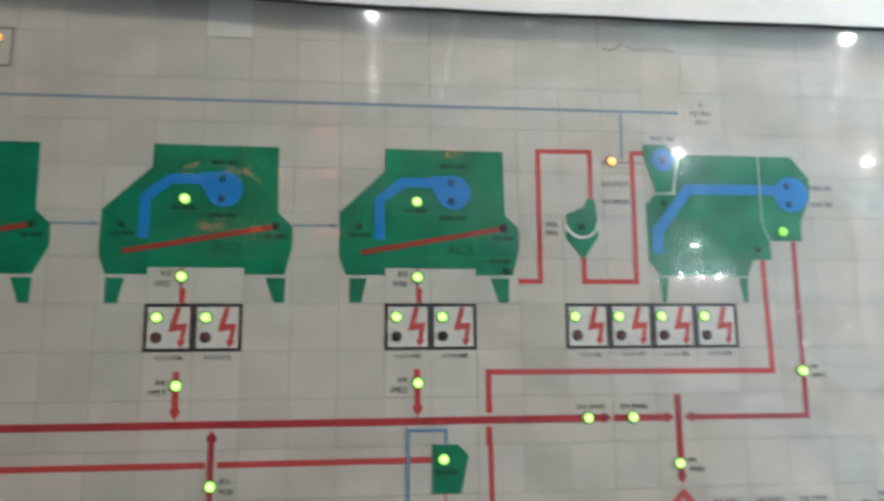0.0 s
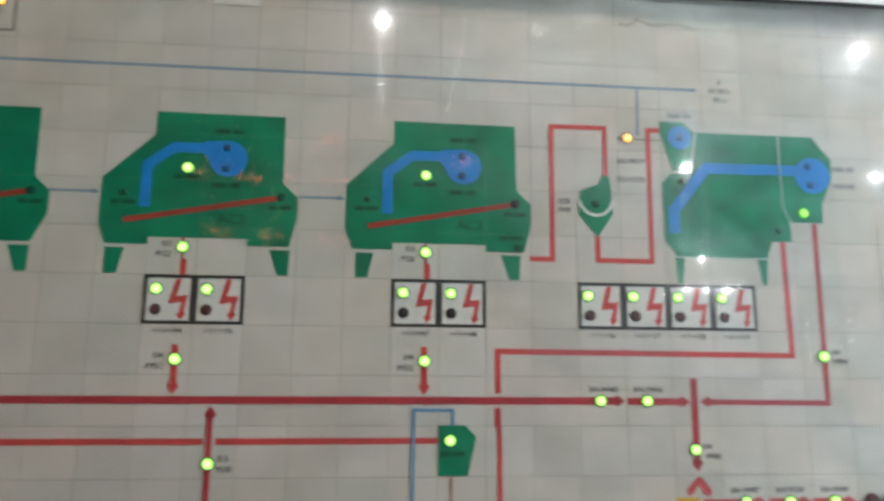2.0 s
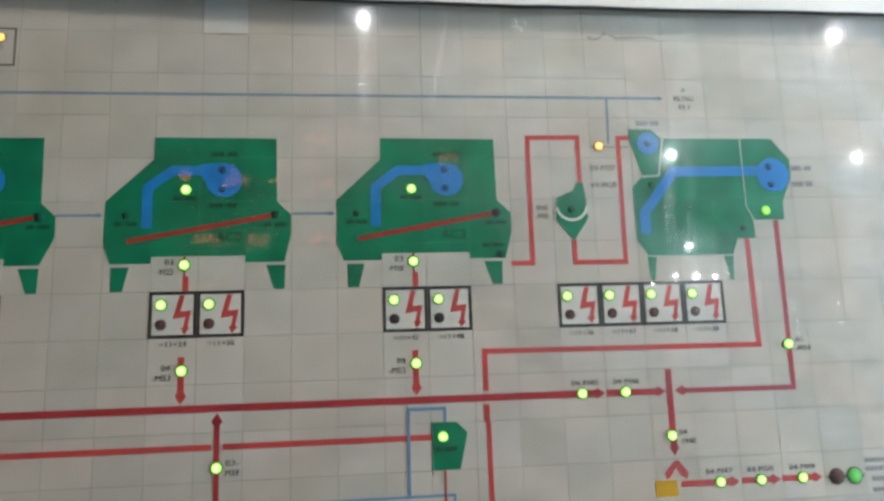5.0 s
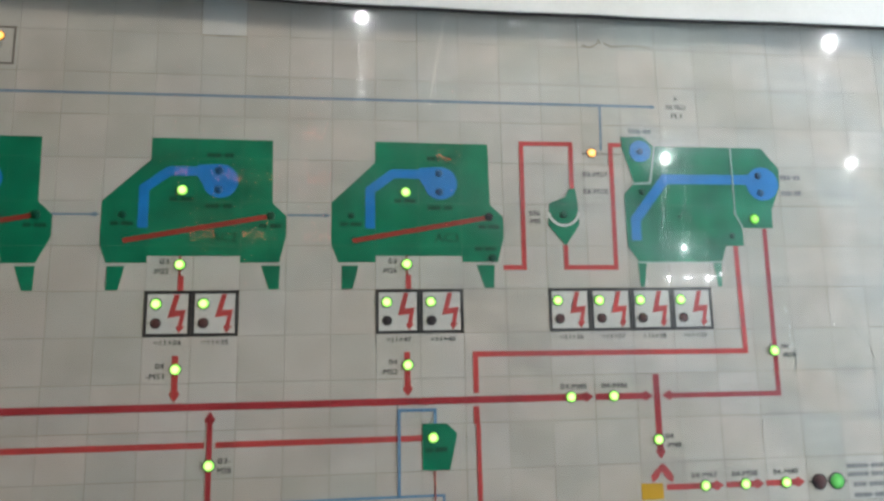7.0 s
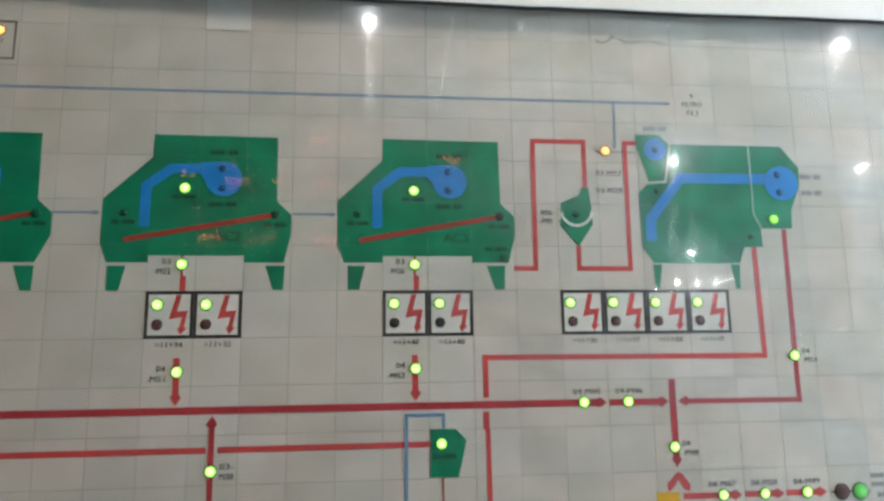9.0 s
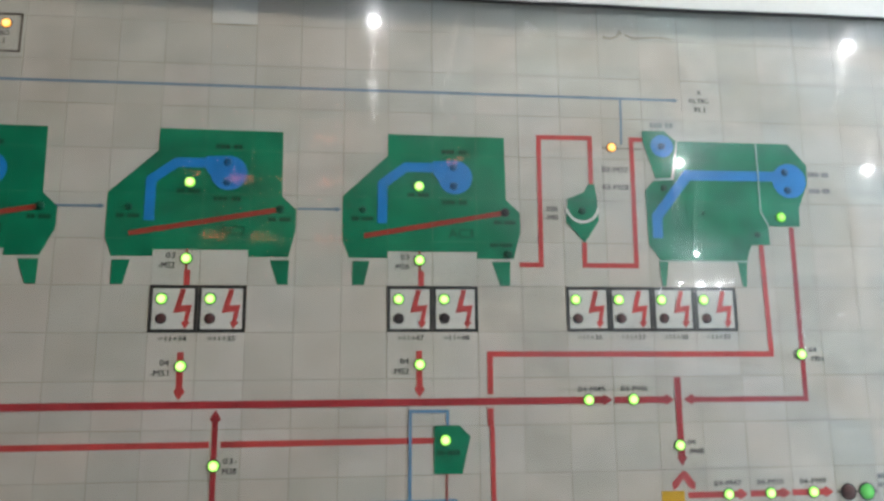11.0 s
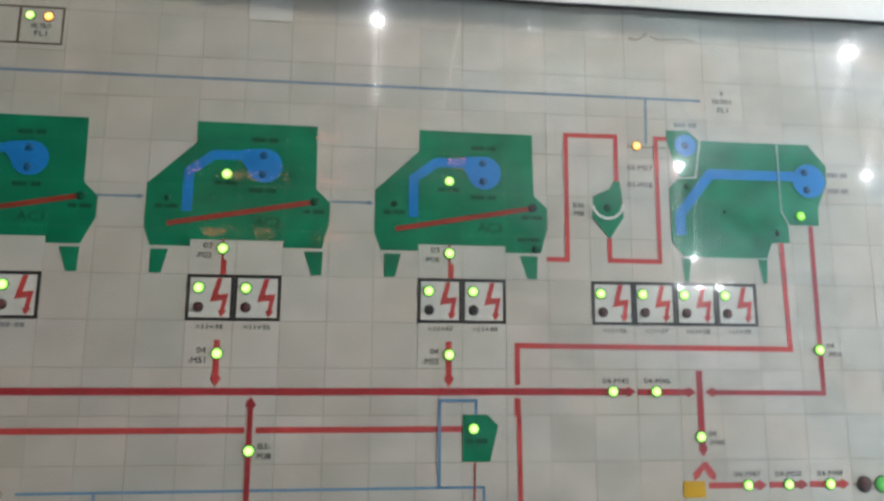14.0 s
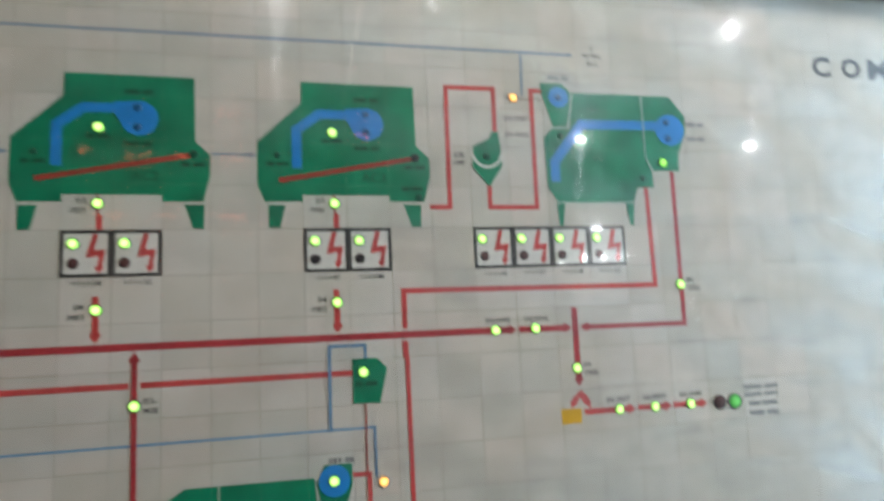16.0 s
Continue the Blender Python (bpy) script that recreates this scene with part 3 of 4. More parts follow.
# ---- the mimic panel: backing board, pane and header; its tiles come last ----
U0, U1, V0, V1 = -8, 26, -8, 7
panel = thing("mimic_panel", "wall-mounted mimic panel of cream mosaic tiles behind glass", "control panel")
bm = bmesh.new()
bmesh.ops.create_cube(bm, size=1)
for p in bm.verts:
    p.co = Vector(((U0 + U1) / 2 * T + p.co.x * (U1 - U0) * T, 0.02504 + p.co.y * 0.0497, (V0 + V1) / 2 * T + p.co.z * (V1 - V0) * T))
part("backing_board", bm, JOINT, panel, "dark board that shows in the tile joints")
bm = bmesh.new()
bmesh.ops.create_cube(bm, size=1)
for p in bm.verts:
    p.co = Vector(((U0 + U1) / 2 * T + p.co.x * (U1 - U0) * T, -GLASS + 0.0015 + p.co.y * 0.003, (V0 + V1) / 2 * T + p.co.z * (V1 - V0) * T))
bm.normal_update()
for f in bm.faces:
    f.material_index = 0 if f.normal.y < -0.5 else 1
pane = part("glass_pane", bm, PANE, panel, "clear wiped glass with faint smears and a painted veil")
pane.data.materials.append(PANE_BACK)
pane.visible_shadow = False

# header board above the panel, its lower edge a little wavy
bm = bmesh.new()
n = 60
front, front_places = [], []
for k in range(n + 1):
    u = U0 + (U1 - U0) * k / n
    low = min(6.95, 6.665 + 0.0022 * max(0.0, 9.0 - u) ** 2) + 0.022 * noise.noise(Vector((u * 0.35, 0.3, 0))) + 0.012 * noise.noise(Vector((u * 2.1, 4.3, 0)))
    edge = Z0 + low * T
    front_places.append((u * T, edge))
    front.append([bm.verts.new((u * T, y, z)) for y, z in ((-0.0105, edge + 0.0005), (-0.0101, edge), (-0.0070, edge), (-0.0070, Z0 + 7.3 * T), (0.0496, Z0 + 7.3 * T), (0.0496, Z0 + 10.2 * T), (-0.0105, Z0 + 10.2 * T))])
for a, b in zip(front, front[1:]):
    for i in range(7):
        bm.faces.new((a[i], a[(i + 1) % 7], b[(i + 1) % 7], b[i]))
bm.faces.new(front[0])
bm.faces.new(front[-1][::-1])
tagged(finish("header_trim", bm, HEADER_WHITE), "white painted header board along the panel's top", "", "", "structure")
# dark strip standing in for the shaded gap between the header and the glass
bm = bmesh.new()
loops = []
for a in front_places:
    x, edge = a
    loops.append([bm.verts.new((x, y, edge + z)) for y, z in ((-0.0100, -0.0005), (-0.0066, -0.0005), (-0.0066, -0.00005), (-0.0100, -0.00005))])
for a, b in zip(loops, loops[1:]):
    for i in range(4):
        bm.faces.new((a[i], a[(i + 1) % 4], b[(i + 1) % 4], b[i]))
bm.faces.new(loops[0])
bm.faces.new(loops[-1][::-1])
tagged(finish("header_seal_trim", bm, GAP_SHADE), "dark brown strip painted as gap shade under the header board", "", "", "structure")


# ---- symbols ----
def machine(u0, name_text, code_left, extra=False, heel=2.82, feet=(0.0, 0.0)):
    """Card-like machine symbol: green body, blue duct with fan, red belt, two feet."""
    ob = thing("machine_symbol", "green machine symbol with blue duct and red belt", "machine symbol", "green machine symbols", u0, 0.6)

    def sh(pts):
        return [(p[0] + u0, p[1]) for p in pts]
    film("body", [sh([(0, 3.47), (2.66, 3.45), (2.68, 1.98), (2.99, 1.68), (2.99, 1.2), (heel, 0.62), (2.0, 0.62), (2.0, 0.77), (0, 0.77), (0, 0.62), (-0.84, 0.62), (-1.0, 1.03), (-1.0, 2.0), (0, 2.96)])], 1, GREEN, ob)
    film("foot", [sh([(x + feet[0], z) for x, z in ((-0.82, 0.545), (-0.45, 0.545), (-0.57, 0.02), (-0.82, 0.02))])], 1, GREEN, ob)
    film("foot", [sh([(x + feet[1], z) for x, z in ((2.41, 0.55), (2.83, 0.55), (2.81, 0.02), (2.59, 0.02))])], 1, GREEN, ob)
    film("duct", ribbon(sh([(-0.12, 1.40), (-0.12, 2.30), (0.40, 2.70), (1.12, 2.70)]), 0.215), 2, BLUE, ob)
    fan = film("fan", [sh(disc(1.52, 2.48, 0.39))], 3, BLUE, ob)
    mouth = film("fan_mouth", [sh([(1.02, 2.845), (1.54, 2.872), (1.18, 2.33), (1.02, 2.58)])], 4, BLUE, ob)
    mouth.parent = fan
    film("belt", ribbon(sh([(-0.52, 1.11), (2.62, 1.67)]), 0.115), 3, BROWN_RED, ob, "brown-red belt")
    lettering(name_text, u0 + 1.64, 1.19, 0.56, 0.21, ob, 2.2, GREEN_INK, "dark lettering") if name_text else None
    bars(u0 + 1.5, 3.08, 0.6, 0.11, ob, (3, 2), 2.0, GREEN_INK)
    bars(u0 + 1.5, 1.9, 0.6, 0.11, ob, (3, 2), 2.0, GREEN_INK)
    bars(u0 + 0.68, 2.06, 0.5, 0.1, ob, (2, 3), 2.0, GREEN_INK)
    bars(u0 - 0.56, 1.50, 0.5, 0.1, ob, (2, 3), 2.0, GREEN_INK)
    bars(u0 + 2.64, 1.45, 0.5, 0.1, ob, (2, 3), 2.0, GREEN_INK)
    for du, dv, r, m in ((1.49, 2.72, 0.085, DULL_BLUE_LENS), (1.49, 2.28, 0.085, DULL_BLUE_LENS), (-0.55, 1.70, 0.07, DULL_GREEN_LENS), (2.65, 1.685, 0.09, DULL_LENS if extra else DULL_GREEN_LENS)):
        led(u0 + du, dv, m, "unlit dark indicator lamp set in a green symbol", r)
    if extra:
        bars(u0 + 2.55, 0.93, 0.52, 0.1, ob, (2, 3), 2.0, GREEN_INK)
        led(u0 + 2.71, 0.72, DULL_GREEN_LENS, "unlit dark indicator lamp set in a green symbol", 0.085)
    led(u0 + 0.70, 2.26, LIT_GREEN, "lit green indicator lamp in the middle of a green symbol")
    led(u0 + 0.71, 0.575)
    led(u0 + 0.715, -1.70)
    # feed from the machine into its switch, and the outlet below
    ln = thing("flow_line", "short red feed line between lamp and switch symbol", "flow line", "red flow lines", u0 + 0.72, 0.3)
    film("line", ribbon([(u0 + 0.745, 0.33), (u0 + 0.745, 0.0)], 0.125), 1, RED, ln)
    film("stub", ribbon([(u0 + 0.71, 0.78), (u0 + 0.715, 0.33)], 0.045), 1, BROWN_RED, ln)
    ln = thing("flow_line", "short red arrow pointing down to the main line", "flow line", "red flow lines", u0 + 0.71, -1.4)
    film("line", ribbon([(u0 + 0.70, -1.41), (u0 + 0.71, -2.17)], 0.13), 1, RED, ln)
    film("arrowhead", [head((u0 + 0.712, -2.40), (0, -1))], 1, RED, ln)
    if code_left:
        (a, b), (c, d) = code_left
        note(u0 + 0.48, 0.645, [(a, 0.19, 0.125), (b, 0.34, 0.125)], "two-row printed device code beside a lamp", 0.215, 1.0)
        note(u0 + 0.48, -1.625, [(c, 0.19, 0.125), (d, 0.37, 0.125)], "two-row printed device code beside a lamp", 0.215, 1.0)
    else:
        note(u0 + 0.48, 0.645, [((2,), 0.19, 0.11), ((4,), 0.34, 0.11)], "two-row printed device code beside a lamp", 0.215, 1.0)
        note(u0 + 0.48, -1.625, [((2,), 0.19, 0.11), ((4,), 0.34, 0.11)], "two-row printed device code beside a lamp", 0.215, 1.0)
    return ob


def switch(u0, caption, red_lens):
    """One tile with a black border, a red flash arrow, a lit and an unlit lamp."""
    ob = thing("switch_symbol", "black-bordered white square with a red flash arrow", "switch symbol", "switch symbols", u0, 0.0)
    film("border", ring(u0 + 0.004, -1.0, u0 + 0.996, -0.004, 0.066), 2, BLACK, ob)
    film("field", [rect(u0 + 0.07, -0.934, u0 + 0.93, -0.07)], 1, WHITE_FIELD, ob)
    film("flash_arrow", [[(u0 + x, y) for x, y in ((0.635, -0.085), (0.745, -0.085), (0.66, -0.435), (0.885, -0.415), (0.815, -0.77), (0.862, -0.785), (0.75, -0.93), (0.675, -0.79), (0.725, -0.77), (0.762, -0.555), (0.50, -0.595))]], 2, RED, ob, "red flash arrow")
    led(u0 + (0.215 if u0 > 8 else 0.25), -0.29, LIT_GREEN, "lit green indicator lamp in a switch symbol")
    led(u0 + 0.26, -0.71, red_lens, "unlit dark indicator lamp in a switch symbol", 0.10)
    if isinstance(caption, str):
        note(u0 + 0.52, -1.13, [(caption, 0.56, 0.115)], "printed switch code under a switch symbol")
    else:
        note(u0 + 0.52, -1.13, [(caption, 0.5, 0.1)], "printed switch code under a switch symbol")
    return ob


machine(-5, "AC1", None, False, 2.71, (0.0, -0.12))
machine(0, "AC2", (("03", "-M22"), ("04", "-M51")), False, 2.85, (0.0, 0.045))
machine(5, "AC3", (("03", "-M26"), ("04", "-M52")), True, 2.83, (0.06, -0.08))
for u, cap, lens in ((-5, (2, 2), RED_LENS), (-4, (2, 2), RED_LENS), (0, "=11+34", RED_LENS), (1, "=11+35", RED_LENS), (5, "=11+47", DULL_LENS), (6, "=11+48", DULL_LENS),
                     (9, "=11+36", RED_LENS), (10, "=11+37", RED_LENS), (11, "=11+38", RED_LENS), (12, "=11+39", RED_LENS)):
    switch(u, cap, lens)


def line(points, width, material, label, group, level=1, tip=None, tip_dir=None, **size):
    ob = thing("flow_line", label, "flow line", group, *points[0])
    film("line", ribbon(points, width), level, material, ob)
    if tip:
        film("arrowhead", [head(tip, tip_dir, **size)], level, material, ob)
    return ob


RG, BG = "red flow lines", "blue flow lines"
line([(-8, -2.5), (9.74, -2.495)], 0.15, DARK_RED, "long dark red main flow line with an arrowhead", RG, 2, (9.96, -2.495), (1, 0))
line([(10.01, -2.5), (11.16, -2.505)], 0.14, DARK_RED, "dark red flow arrow between two lamps", RG, 2, (11.38, -2.505), (1, 0))
line([(14.51, 1.43), (14.49, -2.525), (11.83, -2.51)], 0.115, DARK_RED, "dark red angled flow line with an arrowhead", RG, 1, (11.60, -2.505), (-1, 0))
line([(13.72, 1.0), (13.755, -1.52), (7.25, -1.485), (7.25, -2.35)], 0.12, RED, "red angled flow line under the switch symbols", RG)
line([(7.24, -2.64), (7.245, -3.02)], 0.135, RED, "red flow line running down the panel", RG)
line([(7.275, -3.02), (7.31, -8)], 0.105, RED, "red flow line running down the panel", RG)
line([(11.475, -2.02), (11.475, -3.72)], 0.15, DARK_RED, "dark red flow arrow pointing down", RG, 1, (11.48, -3.93), (0, -1))
line([(-8, -3.30), (1.37, -3.30)], 0.125, RED, "red flow line crossing the panel", RG)
line([(1.60, -3.30), (6.02, -3.295)], 0.125, RED, "red flow line ending at the green box symbol", RG)
line([(1.485, -8), (1.475, -2.80)], 0.115, DARK_RED, "dark red riser with an arrowhead at the main line", RG, 2, (1.475, -2.60), (0, 1))
line([(7.96, 0.49), (8.46, 0.49), (8.48, 3.49), (9.70, 3.50), (9.69, 2.34)], 0.11, RED, "red bent flow line into the valve symbol", RG)
line([(9.475, 1.02), (9.47, 0.49), (10.68, 0.485), (10.705, 3.49), (10.98, 3.495)], 0.11, RED, "red bent flow line out of the valve symbol", RG)
fork = thing("flow_line", "pair of red arrows forking under the flow arrow", "flow line", RG, 11.48, -4.1)
film("line", [[(11.47, -4.03), (11.53, -4.10), (11.36, -4.36), (11.24, -4.44), (11.21, -4.28)]], 1, RED, fork)
film("line", [[(11.47, -4.03), (11.56, -4.05), (11.75, -4.30), (11.72, -4.45), (11.58, -4.36), (11.42, -4.12)]], 2, RED, fork)
for a, b, m in ((11.57, 12.94, 12.49), (13.00, 13.93, 13.46), (13.97, 14.94, 14.46)):
    line([(a, -4.545), (b - 0.22, -4.55)], 0.13, RED, "short red flow arrow with a lit lamp", RG, 1, (b, -4.55), (1, 0))
    led(m, -4.545, None)
line([(15.02, -4.56), (15.98, -4.57)], 0.035, GREY_LINE, "thin grey line joining two lamps", "thin lines")
led(15.29, -4.565, RED_LENS, "large unlit dark indicator lamp at the row's end", 0.16)
led(15.73, -4.565, DIM_GREEN, "large dimly lit green indicator lamp at the row's end", 0.17)
yel = thing("yellow_marker", "small yellow rectangle under the forked arrows", "marker", "", 11.2, -4.6)
film("plate", [rect(10.965, -4.80, 11.485, -4.45)], 1, YELLOW, yel)

line([(-8, 4.5), (11.80, 4.5)], 0.062, FADED_BLUE, "long thin blue flow line along the top", BG, 1, (11.93, 4.5), (1, 0), length=0.15, half=0.055)
line([(10.49, 4.47), (10.485, 4.0), (10.46, 3.36)], 0.055, FADED_BLUE, "thin blue branch line", BG)
line([(-2.03, 1.70), (-1.16, 1.70)], 0.05, FADED_BLUE, "thin blue arrow between two machine symbols", BG, 1, (-1.04, 1.70), (1, 0), length=0.14, half=0.06)
line([(3.02, 1.70), (3.86, 1.70)], 0.05, FADED_BLUE, "thin blue arrow between two machine symbols", BG, 1, (3.97, 1.70), (1, 0), length=0.14, half=0.06)
line([(6.31, -2.99), (6.31, -2.69), (5.51, -2.685), (5.505, -4.50)], 0.065, PALE_BLUE, "thin blue line round the green box symbol", BG, 3)
line([(-3.07, -4.53), (6.48, -4.515), (6.485, -5.6)], 0.055, PALE_BLUE, "thin blue flow line in the panel's lower part", BG)
line([(-1.56, -4.55), (-1.55, -8)], 0.055, PALE_BLUE, "thin blue branch line", BG)
line([(6.29, -3.99), (6.28, -5.45)], 0.035, BROWN_RED, "thin brown-red line under the green box symbol", "thin lines", 2)
line([(5.97, -5.50), (6.33, -5.51), (6.33, -8)], 0.10, RED, "red bent flow line from the lower symbol", RG, 3)
line([(9.98, 3.27), (10.95, 3.26)], 0.02, GREY_LINE, "thin grey line through the orange lamp", "thin lines")

# green box
box = thing("box_symbol", "small green box symbol with one lit lamp", "machine symbol", "", 6.3, -3.5)
film("body", [[(6.02, -2.985), (6.56, -2.985), (6.80, -3.22), (6.62, -3.985), (6.02, -3.975)]], 2, GREEN, box)
bars(6.32, -3.55, 0.5, 0.11, box, (2, 3), 3.0, GREEN_INK)
led(6.26, -3.29, LIT_GREEN, "lit green indicator lamp in a green box symbol")

# valve
valve = thing("valve_symbol", "green pointed valve symbol with a white arc", "valve symbol", "", 9.46, 1.7)
film("body", [[(9.61, 2.39), (9.76, 2.39), (9.81, 2.04), (9.835, 1.52), (9.48, 1.0), (9.07, 1.5), (9.11, 2.02), (9.52, 2.2)]], 2, GREEN, valve)
film("arc", ribbon([(9.46 + 0.37 * math.cos(radians(a)), 1.86 + 0.37 * math.sin(radians(a))) for a in range(190, 356, 11)], 0.065), 3, WHITE_FIELD, valve)
led(9.45, 1.75, DULL_GREEN_LENS, "unlit dark indicator lamp set in a green symbol", 0.08)
note(8.88, 1.79, [("036", 0.26, 0.125), ("-M0", 0.3, 0.125)], "two-row printed device code beside the valve symbol", 0.2, 1.0)

# large machine
big = thing("machine_symbol", "large green machine symbol with hopper and blue duct", "machine symbol", "green machine symbols", 12.9, 0.6)
film("body", [[(11.84, 3.48), (13.775, 3.48), (13.765, 1.79), (13.94, 1.44), (13.95, 1.01), (13.49, 1.0), (13.34, 0.62), (11.26, 0.62), (11.0, 0.98), (10.98, 2.26), (11.2, 2.495), (11.69, 2.53)]], 1, GREEN, big)
film("head_section", [[(13.815, 3.48), (14.61, 3.48), (15.04, 2.95), (15.02, 2.5), (14.75, 1.9), (14.73, 1.45), (13.975, 1.45), (13.805, 1.80)]], 1, GREEN, big)
film("divider", ribbon([(13.795, 3.48), (13.785, 1.795), (13.96, 1.445)], 0.028), 3, PALE_LINE, big, "pale dividing line")
film("hopper", [[(10.98, 3.71), (11.53, 3.72), (11.80, 3.48), (11.73, 3.03), (11.63, 2.58), (11.25, 2.56), (10.975, 3.48)]], 1, GREEN, big)
film("hopper_edge", ribbon([(11.82, 3.46), (11.66, 2.55), (11.21, 2.53)], 0.04), 2, PALE_LINE, big, "pale edge line")
film("hopper_wheel", [disc(11.45, 3.35, 0.27)], 2, BLUE, big, "blue disc")
film("duct", ribbon([(11.23, 1.14), (11.235, 1.65), (12.03, 2.65), (14.4, 2.665)], 0.24), 2, BLUE, big)
film("fan", [disc(14.56, 2.56, 0.42)], 3, BLUE, big)
film("foot", [[(11.22, 0.585), (11.44, 0.585), (11.36, 0.02), (11.26, 0.02)]], 1, GREEN, big)
film("foot", [[(13.11, 0.585), (13.34, 0.585), (13.30, 0.02), (13.2, 0.02)]], 1, GREEN, big)
film("base_line", [rect(11.22, 0.59, 13.36, 0.615)], 1, PALE_LINE, big, "pale base line")
for u, v, r, m in ((14.47, 2.77, 0.08, DULL_BLUE_LENS), (14.50, 2.33, 0.08, DULL_BLUE_LENS), (11.44, 3.34, 0.075, DULL_BLUE_LENS), (11.44, 2.33, 0.065, DULL_GREEN_LENS), (13.66, 1.25, 0.065, DULL_GREEN_LENS), (12.36, 1.74, 0.036, DULL_GREEN_LENS)):
    led(u, v, m, "unlit dark indicator lamp set in a green symbol", r)
led(14.27, 1.67, LIT_GREEN_DIM, "lit green indicator lamp in the machine head section", 0.12)
led(14.47, -1.53, None, "lit green indicator lamp on a red flow line", 0.115)
for u in (9.43, 10.44):
    led(u, -2.49, None, "lit green indicator lamp on a red flow line")
led(11.445, -3.49, None, "lit green indicator lamp on a red flow line")
led(1.48, -3.72, None, "lit green indicator lamp on a red flow line")
led(10.22, 3.285, LIT_ORANGE, "lit orange indicator lamp beside the valve symbol", 0.105)

# lower machine, of which only the top comes into view
low = thing("machine_symbol", "low green machine symbol with a blue disc", "machine symbol", "green machine symbols", 4.0, -6.0)
film("body", [[(2.12, -5.72), (2.46, -5.48), (3.13, -5.485), (3.13, -7.6), (2.12, -7.6)], [(3.17, -5.485), (5.12, -5.50), (5.2, -6.2), (5.2, -7.6), (3.17, -7.6)]], 1, GREEN, low)
film("head_section", [[(5.17, -5.62), (5.34, -5.25), (5.95, -5.25), (5.95, -5.72), (5.8, -6.15), (5.27, -6.15)]], 1, GREEN, low)
film("disc", [disc(5.56, -5.6, 0.34)], 2, BLUE, low, "blue disc")
led(5.55, -5.6, LIT_GREEN, "lit green indicator lamp on a blue disc")
led(6.64, -5.71, LIT_ORANGE, "lit orange indicator lamp beside the low machine symbol", 0.105)

# frames near the top
fr = thing("frame_symbol", "thin brown outlined square with two lamps", "frame symbol", "outlined squares", -3.6, 5.5)
film("outline", ring(-4.05, 5.12, -3.07, 6.03, 0.045), 1, GREY_LINE, fr)
lettering("FILTRO", -3.55, 5.56, 0.42, 0.12, fr, 1.0)
lettering("FL1", -3.55, 5.38, 0.26, 0.12, fr, 1.0)
led(-3.81, 5.80, LIT_GREEN, "lit green indicator lamp in an outlined square", 0.10)
led(-3.41, 5.79, LIT_ORANGE, "lit orange indicator lamp in an outlined square", 0.105)
fr = thing("frame_symbol", "thin brown outlined square beside the one with lamps", "frame symbol", "outlined squares", -4.55, 5.5)
film("outline", [rect(-5.05, 5.985, -4.053, 6.03), rect(-5.05, 5.12, -4.053, 5.165), rect(-5.05, 5.165, -5.005, 5.985)], 1, GREY_LINE, fr)
fr = thing("cover_tile", "blank pale cover tile with a painted edge shadow below the header", "cover tile", "", 1.5, 6.4)
film("plate", [rect(0.985, 6.0, 2.0, 6.99)], 1, WHITE_FIELD, fr)
# painted shadow: brown strips where a raised tile would shade its edges
film("dirty_edge", [rect(0.955, 5.96, 0.985, 6.99), rect(0.955, 5.955, 2.0, 6.0)], 2, GLUE_AND_SHADOW, fr, "painted shadow along two edges")

# dried glue marks on the upper tiles
marks = thing("glue_mark", "thin brown dried glue marks on upper tiles", "stain", "", 10.8, 6.1)
film("streak", ribbon([(10.13, 6.07), (10.32, 6.01), (10.5, 6.1), (10.56, 6.2), (10.62, 6.12)], 0.06), 1, GLUE_AND_SHADOW, marks)
film("streak", ribbon([(10.68, 6.14), (10.9, 6.05), (11.25, 6.08), (11.55, 6.1), (11.9, 6.04)], 0.05), 1, GLUE_AND_SHADOW, marks)

# captions
note(12.46, 4.72, [("A", 0.09, 0.12), ("FILTRO", 0.5, 0.12), ("FL1", 0.26, 0.12)], "three-row printed caption at the blue line's end", 0.22)
note(10.28, 2.75, [("03-M27", 0.62, 0.125)], "printed device code beside the bent line")
note(10.27, 2.33, [("03-M28", 0.62, 0.125)], "printed device code beside the bent line")
note(11.47, 3.86, [((3, 2), 0.58, 0.12)], "small printed device code above the hopper")
note(15.32, 2.73, [((3, 2), 0.54, 0.12)], "small printed device code beside the machine head")
note(15.31, 2.33, [((3, 2), 0.54, 0.12)], "small printed device code beside the machine head")
for u, txt in ((9.50, "04-M45"), (10.47, "04-M46")):
    note(u, -2.255, [(txt, 0.62, 0.125)], "printed device code above a lamp")
for u, txt in ((12.48, "04-M47"), (13.46, "04-M50"), (14.47, "04-M49")):
    note(u, -4.31, [(txt, 0.62, 0.125)], "printed device code above a lamp")
note(11.62, -3.42, [("04", 0.19, 0.12), ("-M48", 0.36, 0.12)], "two-row printed device code beside a lamp", 0.2, -1.0)
note(14.66, -1.43, [("04", 0.19, 0.12), ("-M54", 0.36, 0.12)], "two-row printed device code beside a lamp", 0.2, -1.0)
note(1.66, -3.63, [("03-", 0.28, 0.125), ("M38", 0.28, 0.125)], "two-row printed device code beside a lamp", 0.2, -1.0)
note(-3.57, -4.28, [("A", 0.09, 0.12), ("FILTRO", 0.5, 0.12), ((3,), 0.26, 0.11)], "three-row printed caption at the blue line's end", 0.25)
note(16.02, -4.24, [((5, 4), 1.04, 0.10), ((5, 4), 1.02, 0.10)], "small printed text block at the lamp row's end", 0.19, -1.0)
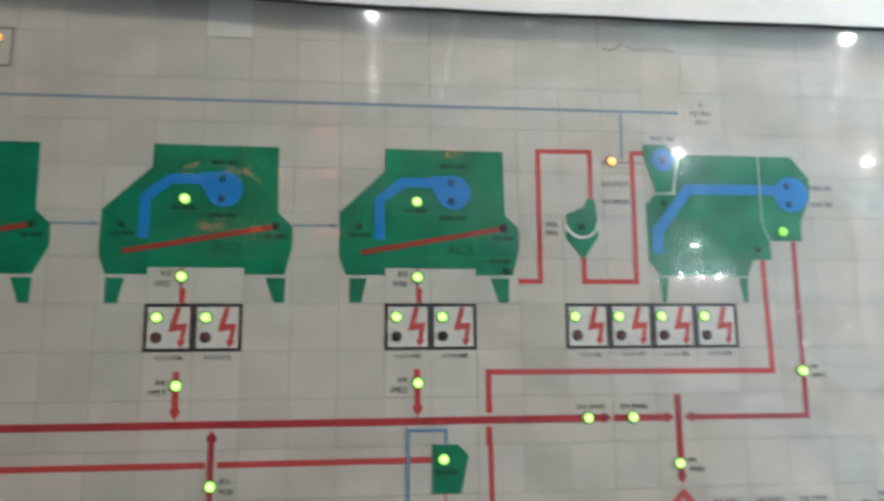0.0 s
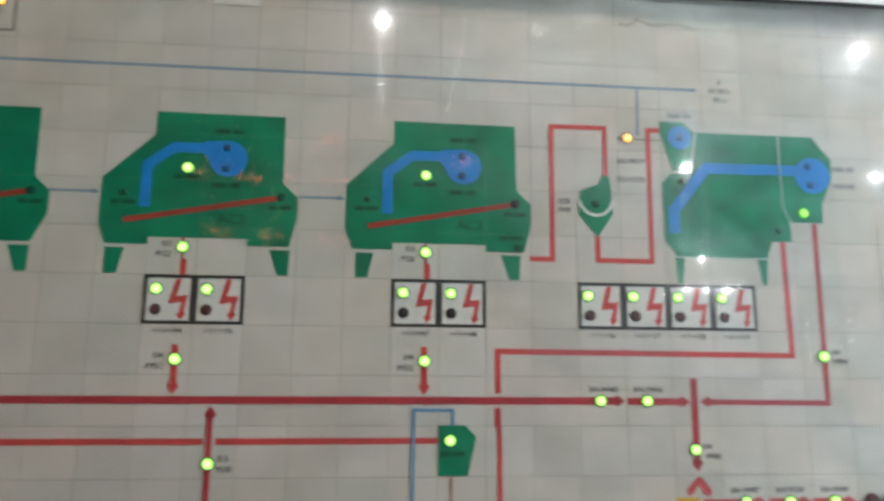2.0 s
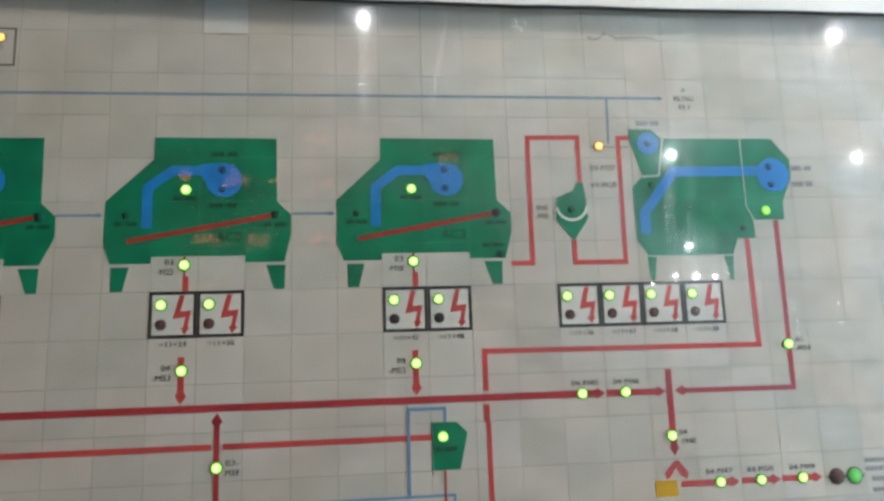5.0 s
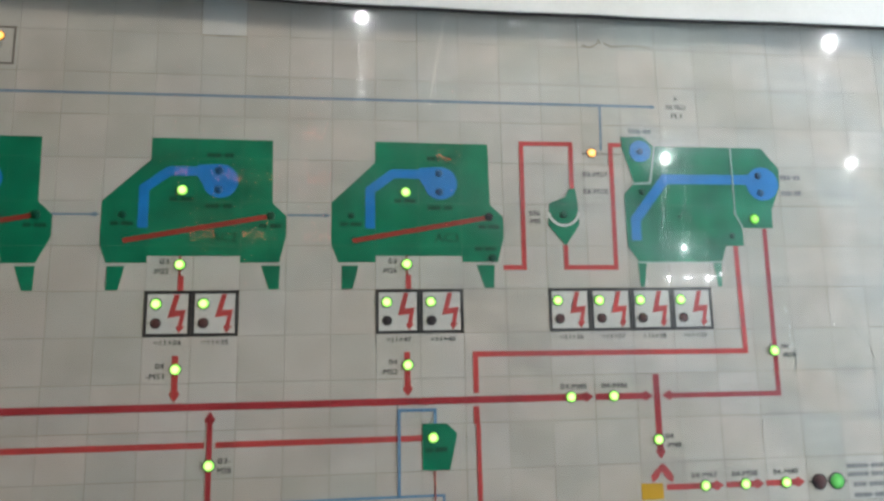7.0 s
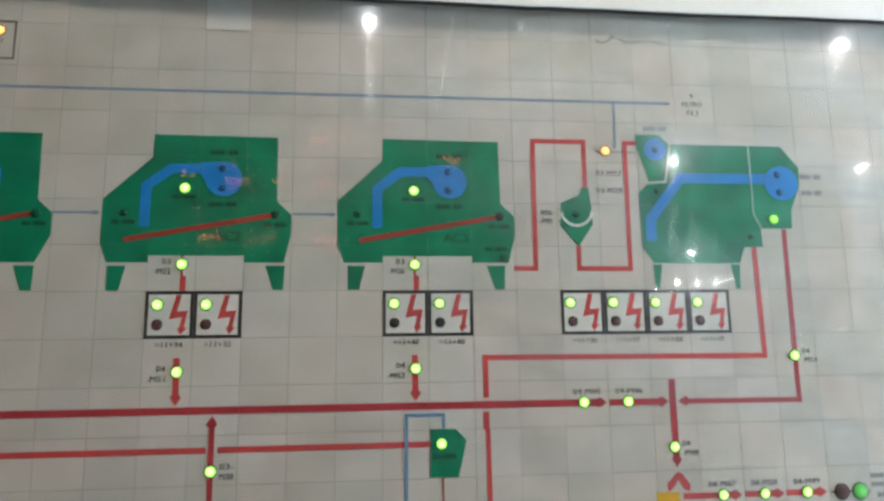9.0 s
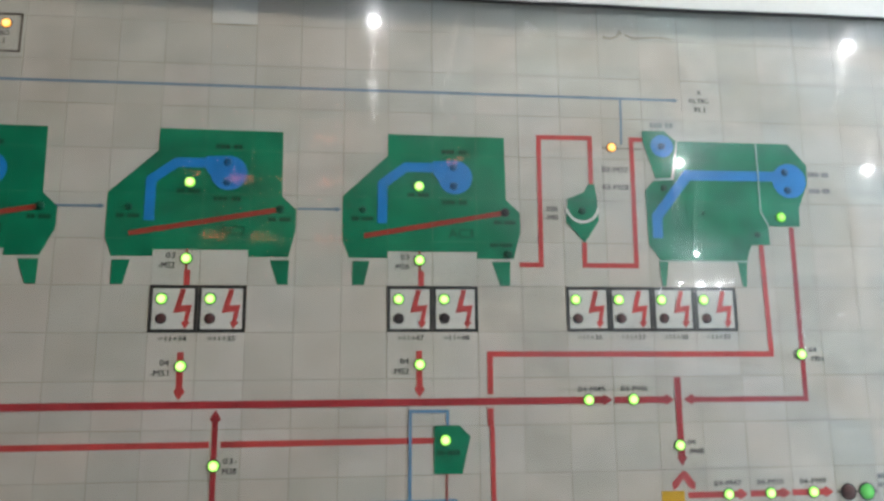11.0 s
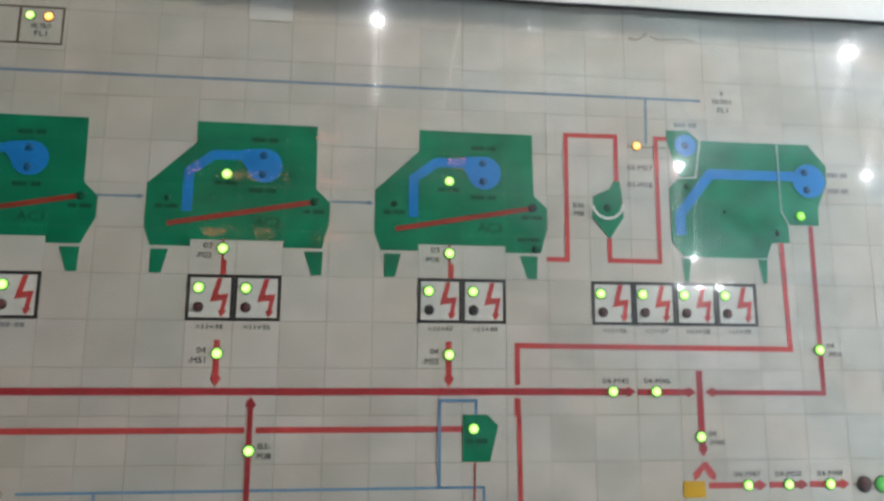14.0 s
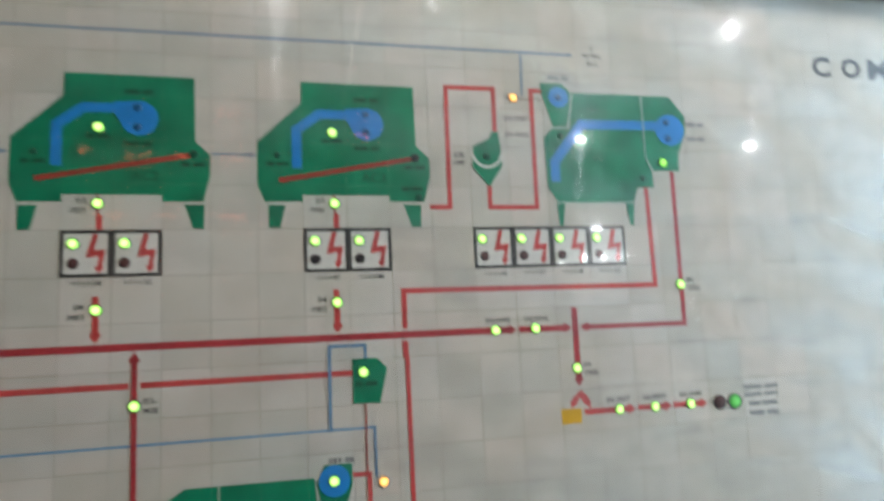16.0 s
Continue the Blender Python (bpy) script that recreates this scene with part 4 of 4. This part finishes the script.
note(16.14, -4.66, [((3, 4), 0.84, 0.10), ((4, 3), 0.86, 0.10)], "small printed text block at the lamp row's end", 0.24, -1.0)
note(5.71, -5.17, [((3, 2), 0.56, 0.11)], "small printed device code above the blue disc")
note(-2.59, -5.13, [((3, 2), 0.5, 0.11)], "small printed device code in the lower part")
heading = thing("printed_heading", "large grey spaced capital letters printed on tiles", "heading", "", 21.1, 4.6)
for u, ch, w in ((19.62, "C", 0.62), (20.65, "O", 0.68), (21.62, "M", 0.74)):
    lettering(ch, u, 4.57, w, 0.62, heading, 1.0, GREY_INK, "large grey capital letter")

# ---- tiles, last ----
GAP = 0.0066


def tile_points(u, v, dd=0.0):
    lo, hi, ch = GAP, 1 - GAP, 0.012
    rows = ((lo, hi, 0.0004), (lo, hi, 0.00008), (lo + ch, hi - ch, 0.0))
    return [((u + x) * T, y + dd, (v + z) * T) for a, b, y in rows for x, z in ((a, a), (b, a), (b, b), (a, b))]


TILE_FACES = [(8, 9, 10, 11)] + [(r + i, r + (i + 1) % 4, r + 4 + (i + 1) % 4, r + 4 + i) for r in (0, 4) for i in range(4)]
meshes = {}
for mat in (TILE, TILE_NEW):
    me = bpy.data.meshes.new("tile")
    me.from_pydata(tile_points(0, 0), [], TILE_FACES)
    me.materials.append(mat)
    meshes[mat.name] = me
rng = random.Random(4)
newer = {(i, j) for i in (0, 1, 5, 6) for j in (0, -1, -2, -3)} | {(i, j) for i in (9, 10, 11, 12) for j in (-1, -2)} | {(12, 4), (14, -5), (16, -5), (-5, 0), (-4, 0), (-5, -2), (-4, -2)}
vs, fs = [], []
for j in range(V0, V1):
    for i in range(U0, U1):
        sink = rng.uniform(0.0, 0.00006)
        if -4 <= i < 18 and -6 <= j < 7:
            ob = new("tile", meshes["tile_plastic_newer" if (i, j) in newer else "tile_plastic"])
            ob.parent = panel
            ob.location = (i * T + rng.uniform(-0.00006, 0.00006), sink, j * T + rng.uniform(-0.00006, 0.00006))
        else:
            b = len(vs)
            vs += tile_points(i, j, sink)
            fs += [tuple(b + k for k in f) for f in TILE_FACES]
me = bpy.data.meshes.new("tile_field")
me.from_pydata(vs, [], fs)
me.materials.append(TILE)
rest = new("tile_field", me)
rest.parent = panel
tagged(rest, "cream mosaic tiles of the panel's outer part", "", "", "stuff")
